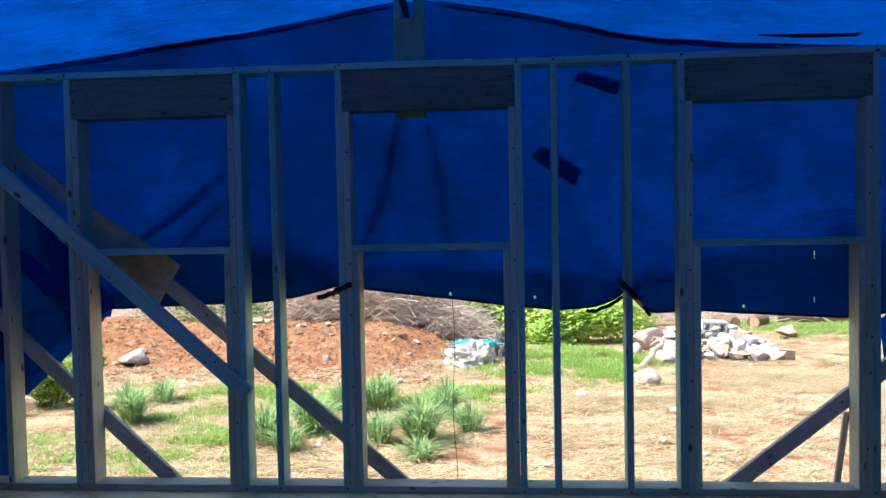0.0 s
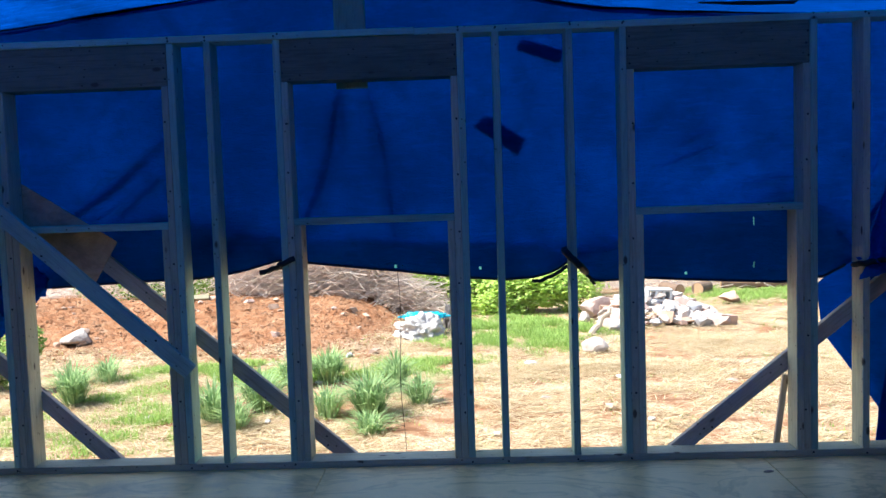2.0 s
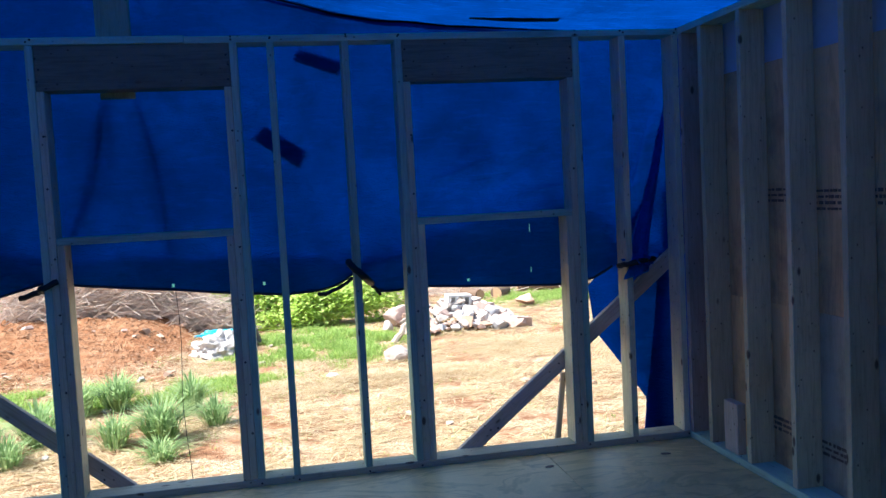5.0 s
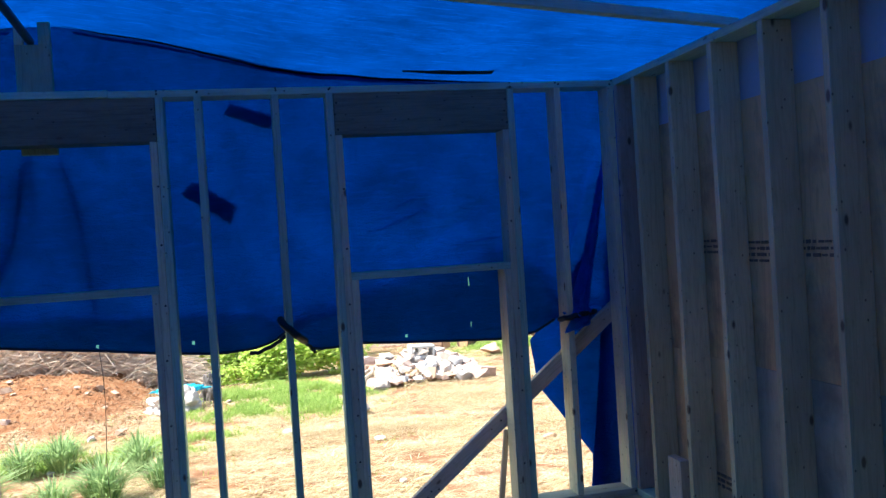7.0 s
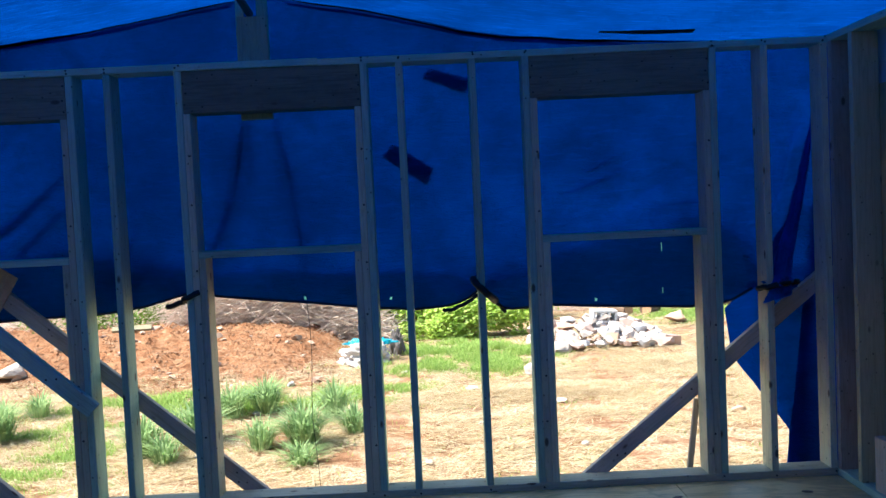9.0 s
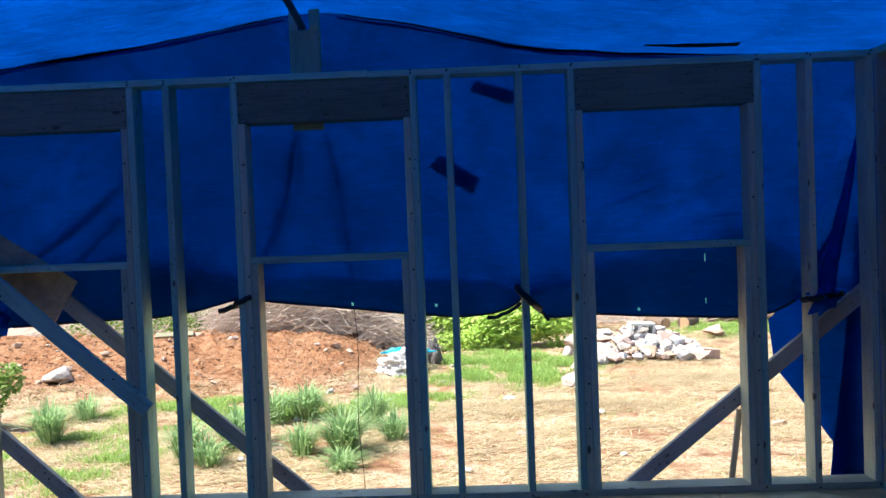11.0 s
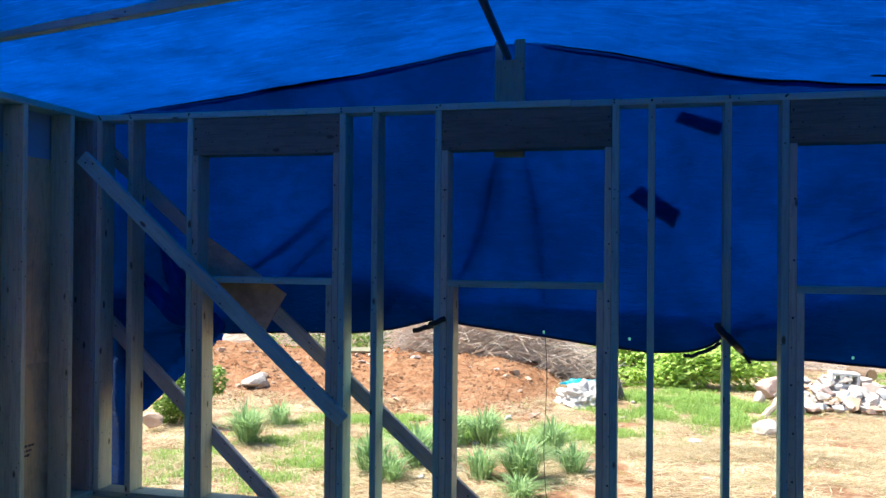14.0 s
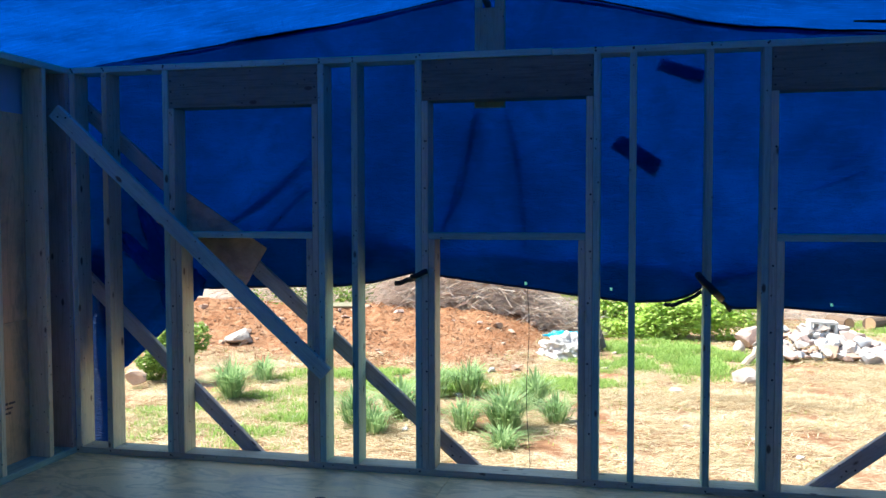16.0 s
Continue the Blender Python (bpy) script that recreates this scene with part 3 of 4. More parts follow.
cloth("right_flap", [(2.04, 1.12), (1.83, 0.93), (1.86, 0.66), (2.02, 0.44), (2.19, 0.20), (2.17, -0.15)], [(2.38, 1.12), (2.38, 0.9), (2.38, 0.6), (2.38, 0.4), (2.38, 0.20), (2.38, -0.15)], gable, "", 0.012, y0=0.25, seed=4.0)
cloth("right_strip", [(2.33, 1.5), (2.30, 1.1), (2.24, 0.6), (2.17, 0.02), (2.14, -0.3)], [(2.55, 1.5), (2.53, 1.1), (2.52, 0.6), (2.50, 0.0), (2.50, -0.3)], gable, "", 0.018, y0=0.232, seed=5.0)

FOLD_TOP = [(-3.6, 1.30), (-2.6, 1.34), (-1.95, 1.46), (-1.5, 1.36), (-1.2, 1.30), (0.0, 1.24), (0.45, 1.16), (0.8, 1.28), (1.1, 1.36), (1.4, 1.42), (1.7, 1.50), (2.0, 1.3)]


def hem_fold(x, s):
    lo = lerp_table(x, HEM) + 0.01
    hi = lerp_table(x, FOLD_TOP) + 0.03 * fbm(x * 3, 1.0)
    z = lo + (hi - lo) * s
    return (x, 0.245 + 0.012 * fbm(x * 2, z * 3, 6.0), z)


sheet("hem_fold", steps(-2.62, 2.0, 0.05), steps(0, 1, 0.125), hem_fold, M_FOLD, gable, "lower edge folded back and lying double")


def knot(x, y, z, size, seed):
    """Tarpaulin bunched up where a cord ties it."""
    bm = bmesh.new()
    bmesh.ops.create_icosphere(bm, subdivisions=3, radius=0.5)
    for v in bm.verts:
        n3 = v.co.normalized()
        k = 0.8 + 0.5 * abs(noise.noise(Vector((n3.x * 2, n3.y * 2, n3.z * 6)) + Vector((seed, 0, 0)))) + 0.3 * noise.noise(n3 * 2.5 + Vector((0, seed, 0)))
        v.co = Vector((v.co.x * size[0] * k, v.co.y * size[1] * k, v.co.z * size[2] * k))
    o = part("knot", bm, M_GATHER, gable, "tarpaulin gathered into a knot", True)
    o.location = (x, y, z)


def gather(points, radii, seed, freq=5):
    """Cloth pulled together into a bunch of lengthwise folds."""
    pts = [Vector(p) for p in points]
    bm = bmesh.new()
    rings, m = [], 40
    for i in range(m + 1):
        k = i / m * (len(pts) - 1)
        j = min(int(k), len(pts) - 2)
        q = (k - j) ** 2 * (3 - 2 * (k - j))
        c = pts[j].lerp(pts[j + 1], k - j)
        r = radii[j] + (radii[j + 1] - radii[j]) * q
        ring = []
        for a in range(28):
            an = 2 * math.pi * a / 28
            f = 1 + 0.30 * math.sin(an * freq + 2.0 * i / m + seed) + 0.16 * noise.noise(Vector((math.cos(an) * 2, math.sin(an) * 2, i * 0.16 + seed)))
            ring.append(bm.verts.new(c + Vector((math.cos(an) * r * f, 0.55 * math.sin(an) * r * f, 0.25 * math.cos(an) * r * f))))
        rings.append(ring)
    for r0, r1 in zip(rings, rings[1:]):
        for a in range(28):
            bm.faces.new((r0[a], r0[(a + 1) % 28], r1[(a + 1) % 28], r1[a]))
    part("gather", bm, M_GATHER, gable, "tarpaulin pulled into folds", True)


gather(((2.34, 0.16, 2.0), (2.27, 0.15, 1.7), (2.19, 0.12, 1.42), (2.11, 0.06, 1.22), (2.06, 0.0, 1.09), (2.04, 0.0, 1.0)), (0.008, 0.022, 0.034, 0.045, 0.045, 0.065), 1.0)
gather(((-3.12, 0.24, 1.75), (-3.04, 0.225, 1.5), (-2.92, 0.21, 1.27), (-2.78, 0.19, 1.08), (-2.72, 0.19, 1.03)), (0.012, 0.05, 0.075, 0.06, 0.04), 2.0, 6)
gather(((-3.32, 0.24, 1.5), (-3.16, 0.23, 1.3), (-2.95, 0.215, 1.12), (-2.76, 0.2, 1.04)), (0.012, 0.055, 0.06, 0.03), 3.3, 6)
knot(2.075, 0.06, 1.075, (0.19, 0.24, 0.12), 1.0)
knot(-2.715, 0.215, 1.075, (0.19, 0.12, 0.20), 3.0)
knot(-2.83, 0.22, 0.98, (0.24, 0.10, 0.26), 5.0)

# ---- things fixed to the walls ----
brace = span("diagonal_brace", (-3.385, -0.205, 2.14), (-1.735, -0.0215, 0.57), 0.089, T, M_BRACE, None, "", (0.05, -1, 0))
tagged(brace, "grey-brown lumber brace nailed diagonally inside the stud wall", "lumber")
outer_braces = []
for a, b, lab in (((-3.46, 2.215), (-0.80, -0.07), "dark weathered board nailed diagonally outside the wall"), ((-3.46, 1.12), (-2.22, -0.03), "dark weathered short board nailed diagonally outside the wall"), ((2.43, 1.15), (0.95, -0.03), "dark weathered board nailed diagonally outside the wall")):
    y = 0.1735 if a[1] > 2 else 0.1605
    o = span("outside_brace", (a[0], y, a[1]), (b[0], y, b[1]), 0.089, T - 0.001, M_OUTER)
    tagged(o, lab, "lumber", "outside braces")
    outer_braces.append(o)
bm = bmesh.new()
bm.faces.new([bm.verts.new((x, 0.1412, z)) for x, z in ((-2.80, 1.71), (-2.93, 1.47), (-2.33, 1.06), (-2.18, 1.305))])
ext = bmesh.ops.extrude_face_region(bm, geom=bm.faces[:])["geom"]
bmesh.ops.translate(bm, vec=(0, 0.012, 0), verts=[v for v in ext if isinstance(v, bmesh.types.BMVert)])
bmesh.ops.recalc_face_normals(bm, faces=bm.faces)
gus = part("gusset_plate", bm, M_GUSSET)
tagged(gus, "reddish brown plywood offcut fixed to the outside brace", "plywood")
post = empty("ridge_post", (-0.79, 0.16, 2.13), label="treated lumber post with a notch that carries the ridge pole", category="post")
for nm, x, z0, z1, w in (("post", 0, 0, 0.57, 0.175), ("prong", 0.058, 0.57, 0.695, 0.058), ("prong", -0.066, 0.57, 0.68, 0.042)):
    board(nm, (x, 0, (z0 + z1) / 2), (w, T - 0.002, z1 - z0), M_GREENWOOD, post)
pole = part("ridge_pole", tube_bm([(-0.805 + 0.055 * d, 0.175 - d, 2.722 + 0.004 * d + 0.008 * math.sin(d)) for d in steps(0, 7.5, 0.5)], 0.021, 10), M_POLE, smooth=True)
tagged(pole, "dark metal pipe under the tarpaulin ridge", "pole")
for x0, x1, y in ((2.43, -0.45, -1.17), (-3.52, -0.72, -1.54)):
    za, zb = 2.448, 2.73
    o = span("rafter", (x0, y, za + 0.005), (x1, y, zb), 0.045, 0.05, M_BRACE, None, "", (0, -1, 0))
    tagged(o, "rough lumber rafter under the roof tarpaulin", "rafter", "rafters")
off = part("wood_offcut", box_bm(0.05, 0.14, 0.28, 0.003), M_OUTER)
off.location = (2.392, -0.45, 0.178)
tagged(off, "short lumber offcut standing on the bottom plate", "lumber")


def strap(points, label, radius=0.016):
    """A flat black cord laid along the points."""
    pts = [Vector(p) for p in points]
    line = [a.lerp(b, q / 4) + Vector((0, 0, 0.003 * math.sin(q * 2.1 + a.x * 40))) for a, b in zip(pts, pts[1:]) for q in range(4)] + [pts[-1]]
    s = part("tie_strap", tube_bm(line, radius, 7), M_STRAP, smooth=True)
    return tagged(s, label, "strap", "tie straps")


strap(((-1.37, 0.19, 1.095), (-1.27, 0.17, 1.125), (-1.215, 0.12, 1.14), (-1.212, -0.016, 1.155), (-1.125, -0.018, 1.19)), "black cord tying the tarpaulin hem to a stud")
strap(((0.372, 0.06, 1.185), (0.385, -0.018, 1.165), (0.445, -0.02, 1.105), (0.475, 0.05, 1.075), (0.50, 0.14, 1.05)), "black cord tying the tarpaulin hem to a stud", 0.02)
strap(((0.49, 0.15, 1.05), (0.53, 0.18, 1.01), (0.555, 0.19, 0.975)), "loose end of the black cord hanging down", 0.010)
strap(((0.20, 0.2, 1.005), (0.24, 0.2, 1.0), (0.33, 0.19, 1.035), (0.40, 0.17, 1.085)), "loose black cord hanging from the tarpaulin hem", 0.011)
strap(((1.965, 0.07, 1.055), (1.98, -0.03, 1.07), (2.06, -0.05, 1.085), (2.16, 0.0, 1.09)), "black cord bunching the tarpaulin round a stud")
string = part("hanging_string", tube_bm([(-0.575 + 0.01 * math.sin(i), 0.19 + 0.012 * i, 1.09 - i * 0.143) for i in range(13)], 0.0022, 4), M_STRAP)
tagged(string, "thin dark string hanging from a hem grommet", "string")
stake = span("stake", (1.485, 0.2, -0.72), (1.64, 0.2, 0.42), 0.032, 0.025, M_OUTER)
tagged(stake, "thin dark wooden stake leaning outside the wall", "stake")
# stamps on the sheathing
rnd = random.Random(4)
for x, ny, y, z, rows in ((2.494, -1, -0.74, 1.47, 3), (2.494, -1, -1.15, 1.46, 4), (2.494, -1, -1.56, 1.46, 3), (2.494, -1, -0.74, 0.28, 3), (2.494, -1, -1.15, 0.26, 3), (-3.569, 1, -0.50, 0.40, 3)):
    bm = bmesh.new()
    for r in range(rows):
        yy = -0.11
        while yy < 0.09:
            w = rnd.uniform(0.012, 0.05)
            bmesh.ops.create_cube(bm, size=1, matrix=pose(0, yy + w / 2, -r * 0.028) @ Matrix.Diagonal((0.004, w, rnd.uniform(0.009, 0.016), 1)))
            yy += w + rnd.uniform(0.008, 0.02)
    m = part("stamp", bm, M_INK, wall_e if x > 0 else wall_w, "smudged black printed stamp")
    m.location = (x, y, z)

# ---- outdoors ----
def ground_material():
    n = Nodes("ground_soil")
    v = n.coords((1, 1, 1))
    big, mid, fine = n.noise(v, 0.55, 4), n.noise(v, 3.0, 5, 0.65), n.noise(v, 40, 4, 0.7)
    dirt = n.ramp(mid, [(0.3, (0.22, 0.10, 0.055)), (0.5, (0.36, 0.19, 0.105)), (0.7, (0.48, 0.31, 0.20))])
    straw = n.ramp(fine, [(0.36, (0.22, 0.13, 0.07)), (0.5, (0.46, 0.34, 0.21)), (0.62, (0.74, 0.63, 0.46))])
    col = n.mix(n.ramp(n.noise(v, 1.5, 8, 0.72), [(0.43, (0, 0, 0)), (0.56, (1, 1, 1))]), dirt, straw)
    at = n.add("ShaderNodeAttribute")
    at.attribute_name = "cover"
    sep = n.add("ShaderNodeSeparateColor")
    n.link(at.outputs["Color"], sep.inputs[0])
    clay = n.ramp(n.noise(v, 6.0, 8, 0.7), [(0.3, (0.13, 0.05, 0.024)), (0.46, (0.30, 0.13, 0.06)), (0.6, (0.38, 0.19, 0.10)), (0.75, (0.52, 0.35, 0.24))])
    col = n.mix(sep.outputs[0], col, clay)
    green = n.ramp(n.noise(v, 12, 4), [(0.3, (0.24, 0.22, 0.09)), (0.7, (0.27, 0.36, 0.09))])
    col = n.mix(sep.outputs[1], col, green)
    col = n.mix(sep.outputs[2], col, (0.40, 0.31, 0.24))
    return n.finish(col, 0.95, n.bump(fine, 1.0, 0.04), spec=0.1)


M_GROUND = ground_material()


def mound(x, y):
    along = smooth(-0.9, -2.2, x)
    crest = 0.43 + 0.05 * math.sin(x * 1.3) + 0.06 * smooth(-4, -6, x)
    front = smooth(6.3, 9.2, y) * 0.75 + smooth(6.1, 6.9, y) * 0.25
    return along * crest * front * (1 - 0.7 * smooth(9.4, 11.5, y))


def ground_z(x, y):
    z = GROUND + 0.02 * fbm(x * 0.7, y * 0.7) + 0.012 * fbm(x * 3, y * 3, 4)
    m = mound(x, y)
    z += m + min(1, m * 4) * (0.06 * fbm(x * 1.6, y * 1.6, 9) + 0.05 * fbm(x * 5, y * 5, 2) + 0.018 * fbm(x * 13, y * 13, 5))
    z += 0.35 * smooth(13, 20, y)
    return z


def grassy(x, y):
    """How much grass grows here, 0 to 1."""
    a = 1.05 * smooth(1.0, 0.35, math.hypot((x - 0.5) / 1.9, (y - 7.9) / 2.3))
    b = 0.75 * smooth(1.0, 0.3, math.hypot((x + 3.9) / 1.9, (y - 3.3) / 2.2)) * smooth(-0.25, 0.2, fbm(x * 0.9, y * 2.2, 15))
    c = smooth(1.0, 0.4, math.hypot((x + 2.2) / 3.3, (y - 5.5) / 1.0)) * 0.9
    d = smooth(1.0, 0.4, math.hypot((x - 5.5) / 2.5, (y - 11.5) / 1.8)) * 0.8
    g = max(a, b, c, d)
    return g * smooth(-0.15, 0.4, fbm(x * 1.6, y * 1.6, 6) + 0.5 * fbm(x * 5, y * 5, 18) + 0.3 * g)


def axis(lo, a, b, hi, fine):
    out = steps(a, b, fine)
    s, p = fine, b
    while p < hi:
        s *= 1.5
        p += s
        out.append(p)
    s, p = fine, a
    while p > lo:
        s *= 1.5
        p -= s
        out.insert(0, p)
    return out


gx, gy = axis(-400, -9.0, 8.0, 400, 0.075), axis(-400, 0.3, 14.0, 600, 0.075)
bm = bmesh.new()
lay = bm.loops.layers.color.new("cover")
grid = [[bm.verts.new((x, y, ground_z(x, y) if -30 < x < 30 and y < 60 else GROUND)) for x in gx] for y in gy]
for j in range(len(gy) - 1):
    for i in range(len(gx) - 1):
        f = bm.faces.new((grid[j][i], grid[j][i + 1], grid[j + 1][i + 1], grid[j + 1][i]))
        x, y = gx[i], gy[j]
        clay = min(1, mound(x, y) * 7) * 0.95
        wood = smooth(12.2, 13.2, y + 0.4 * fbm(x, y))
        c = (clay, 0.7 * grassy(x, y) * (1 - clay), wood, 1)
        for l in f.loops:
            l[lay] = c
ground = part("ground", bm, M_GROUND, None, "", smooth=True)
tagged(ground, "rough yard of clay soil, straw and grass", "ground", kind="structure")


def leaf_material(name, a, b, rough=0.55):
    n = Nodes(name)
    geo = n.add("ShaderNodeNewGeometry")
    col = n.ramp(geo.outputs["Random Per Island"], [(0.0, a), (1.0, b)])
    col = n.mix(n.ramp(n.noise(n.coords((1, 1, 1)), 30, 3), [(0.4, (0, 0, 0)), (0.9, (1, 1, 1))]), col, tuple(0.6 * c for c in a))
    d = n.add("ShaderNodeBsdfPrincipled")
    d.inputs["Roughness"].default_value = rough
    d.inputs["Specular IOR Level"].default_value = 0.25
    n.link(col, d.inputs["Base Color"])
    t = n.add("ShaderNodeBsdfTranslucent")
    n.link(col, t.inputs["Color"])
    m = n.add("ShaderNodeMixShader")
    m.inputs[0].default_value = 0.5
    n.link(d.outputs[0], m.inputs[1])
    n.link(t.outputs[0], m.inputs[2])
    n.link(m.outputs[0], n.out.inputs["Surface"])
    return n.mat


M_BLADE = leaf_material("grass_blades", (0.22, 0.37, 0.07), (0.52, 0.64, 0.20))
M_DAFF = leaf_material("strap_leaves", (0.22, 0.36, 0.14), (0.55, 0.67, 0.33))
M_SHRUB = leaf_material("shrub_leaves", (0.44, 0.60, 0.12), (0.72, 0.84, 0.28))
M_DARKLEAF = leaf_material("dark_leaves", (0.12, 0.22, 0.04), (0.32, 0.42, 0.10))
M_IVY = leaf_material("ivy_leaves", (0.22, 0.36, 0.07), (0.50, 0.60, 0.20))
M_STRAW = leaf_material("straw", (0.48, 0.34, 0.18), (0.96, 0.85, 0.62), 0.8)
M_TWIG = leaf_material("dry_twigs", (0.66, 0.53, 0.45), (0.97, 0.90, 0.83), 0.85)


def mesh_of(name, verts, faces, material, parent=None, label=""):
    me = bpy.data.meshes.new(name)
    me.from_pydata(verts, [], faces)
    me.materials.append(material)
    ob = new(name, me)
    ob.parent = parent
    return tagged(ob, label)


def strips(name, items, material, parent=None, label=""):
    """Thin tapering blades: (root, tip, bend, width)."""
    verts, faces = [], []
    for root, tip, bend, w in items:
        d = tip - root
        side = Vector((-d.y, d.x, 0))
        side = side.normalized() * (w / 2) if side.length > 1e-6 else Vector((w / 2, 0, 0))
        mid = root.lerp(tip, 0.55) + bend
        k = len(verts)
        verts += [root - side * 0.7, root + side * 0.7, mid - side, mid + side, tip]
        faces += [(k, k + 1, k + 3, k + 2), (k + 2, k + 3, k + 4)]
    return mesh_of(name, verts, faces, material, parent, label)


rnd = random.Random(11)
items = []
while len(items) < 90000:
    x, y = rnd.uniform(-7, 7), rnd.uniform(0.6, 13)
    g = grassy(x, y)
    if rnd.random() < g * 0.9 + 0.06 * smooth(0.05, 0.4, fbm(x * 2.2, y * 2.2, 21)) + 0.004 and mound(x, y) < 0.12:
        h = rnd.uniform(0.02, 0.085) * (0.6 + g)
        r = Vector((x, y, ground_z(x, y) - 0.01))
        tip = r + Vector((rnd.gauss(0, h * 0.5), rnd.gauss(0, h * 0.5), h))
        items.append((r, tip, Vector((0, 0, h * 0.12)), rnd.uniform(0.004, 0.009)))
tagged(strips("grass", items, M_BLADE), "short green grass in patches on the yard", "grass", kind="stuff")
items = []
while len(items) < 95000:
    x, y = rnd.uniform(-6.5, 7.5), 0.5 + 12 * rnd.random() ** 1.4
    if mound(x, y) > 0.12 or rnd.random() < 0.85 * grassy(x, y) or fbm(x * 1.2, y * 1.2, 12) + 0.7 * fbm(x * 3, y * 3, 14) < rnd.uniform(-0.16, 0.16):
        continue
    a, l = rnd.gauss(0, 0.7) + rnd.choice((0, math.pi)), rnd.uniform(0.06, 0.30)
    z = ground_z(x, y)
    r = Vector((x, y, z + 0.002 + 0.03 * rnd.random() ** 2))
    tip = r + Vector((math.cos(a) * l, math.sin(a) * l, rnd.uniform(-0.01, 0.03)))
    items.append((r, tip, Vector((0, 0, rnd.uniform(0, 0.016))), rnd.choice((0.004, 0.005, 0.007, 0.010))))
for cx, cy, rx, ry, n in ((3.2, 6.75, 0.9, 0.7, 5000), (1.2, 5.25, 1.9, 0.55, 7000), (4.4, 4.9, 1.3, 0.6, 4000), (-4.5, 3.1, 0.8, 0.5, 2500)):
    for _ in range(n):
        a, q = rnd.uniform(0, 6.28), rnd.random()
        x, y = cx + math.cos(a) * q * rx, cy + math.sin(a) * q * ry
        r = Vector((x, y, ground_z(x, y) + 0.05 * (1 - q) * rnd.random() + 0.004))
        b, l = rnd.uniform(0, 6.28), rnd.uniform(0.08, 0.3)
        items.append((r, r + Vector((math.cos(b) * l, math.sin(b) * l, rnd.uniform(-0.02, 0.03))), Vector((0, 0, 0.012)), rnd.uniform(0.004, 0.009)))
tagged(strips("straw", items, M_STRAW), "loose pale straw scattered over the yard", "straw", kind="stuff")


def clump(x, y, h, spread, n, seed):
    r0 = random.Random(seed)
    items = []
    base = Vector((x, y, ground_z(x, y) - 0.02))
    for _ in range(n):
        a, q = r0.uniform(0, 6.28), r0.random() ** 0.6
        root = base + Vector((math.cos(a), math.sin(a), 0)) * (0.10 * r0.random())
        out = spread * q * r0.uniform(0.7, 1.15)
        hh = h * r0.uniform(0.65, 1.05) * (1 - 0.45 * q)
        tip = root + Vector((math.cos(a) * out, math.sin(a) * out, hh))
        items.append((root, tip, Vector((-math.cos(a) * out * 0.2, -math.sin(a) * out * 0.2, hh * 0.22)), r0.uniform(0.009, 0.018)))
    return tagged(strips("daffodil_clump", items, M_DAFF), "clump of green strap-leaved daffodils without flowers", "plant", "daffodil clumps")


for k, (x, y, h, s, n) in enumerate(((-1.15, 3.4, 0.50, 0.32, 190), (-1.80, 4.85, 0.46, 0.30, 150), (-1.0, 4.5, 0.46, 0.25, 130), (-0.71, 3.85, 0.36, 0.22, 80), (-1.58, 3.4, 0.36, 0.22, 90), (-1.11, 2.85, 0.24, 0.24, 70), (-2.30, 3.75, 0.46, 0.36, 160), (-2.66, 3.3, 0.46, 0.24, 130), (-2.38, 3.05, 0.34, 0.20, 80), (-4.42, 4.15, 0.52, 0.30, 170), (-4.5, 5.2, 0.36, 0.22, 80), (-2.15, 4.75, 0.42, 0.25, 100))):
    clump(x, y, h * 1.15, s * 1.55, int(n * 2.0), 50 + k)


def stone_bm(size, seed, detail=2, depth=(0.17, 0.36)):
    """A broken stone: a lumpy, flattened, faceted body."""
    r0 = random.Random(seed)
    bm = bmesh.new()
    bmesh.ops.create_icosphere(bm, subdivisions=detail, radius=0.5)
    cuts = [(Vector((r0.gauss(0, 1), r0.gauss(0, 1), r0.gauss(0, 1))).normalized(), r0.uniform(*depth)) for _ in range(14)]
    for v in bm.verts:
        for nrm, d in cuts:
            e = v.co.dot(nrm) - d
            if e > 0:
                v.co -= nrm * e
        v.co += v.co.normalized() * 0.03 * noise.noise(v.co * 5 + Vector((seed, 0, 0)))
    for v in bm.verts:
        v.co = Vector((v.co.x * size[0], v.co.y * size[1], v.co.z * size[2]))
    return bm


M_ROCKS = [plain("pale_stone", (0.50, 0.42, 0.37), 0.9, amount=0.45, scale=14, bump=0.5), plain("grey_stone", (0.42, 0.41, 0.42), 0.9, scale=9), plain("tan_stone", (0.44, 0.30, 0.22), 0.9, scale=9), plain("pink_stone", (0.46, 0.33, 0.28), 0.9, amount=0.4, scale=12, bump=0.5)]


def shard_bm(size, seed):
    """A stone with sharp broken faces."""
    r0 = random.Random(seed)
    bm = bmesh.new()
    for _ in range(13):
        d = Vector((r0.gauss(0, 1), r0.gauss(0, 1), r0.gauss(0, 1))).normalized() * r0.uniform(0.42, 0.62)
        bm.verts.new((max(-0.5, min(0.5, d.x)) * size[0], max(-0.5, min(0.5, d.y)) * size[1], max(-0.42, min(0.42, d.z)) * size[2]))
    hull = bmesh.ops.convex_hull(bm, input=bm.verts[:])
    for v in [v for v in hull["geom_interior"] if isinstance(v, bmesh.types.BMVert)]:
        bm.verts.remove(v)
    bmesh.ops.recalc_face_normals(bm, faces=bm.faces[:])
    return bm


def stone(name, x, y, z, size, seed, mat, label, group="", cat="stone", depth=(0.17, 0.36)):
    o = part(name, shard_bm(size, seed) if depth is None else stone_bm(size, seed, 3 if depth[0] > 0.2 else 2, depth), mat)
    o.location = (x, y, z)
    o.rotation_euler = (0, 0, seed * 1.7)
    return tagged(o, label, cat, group)


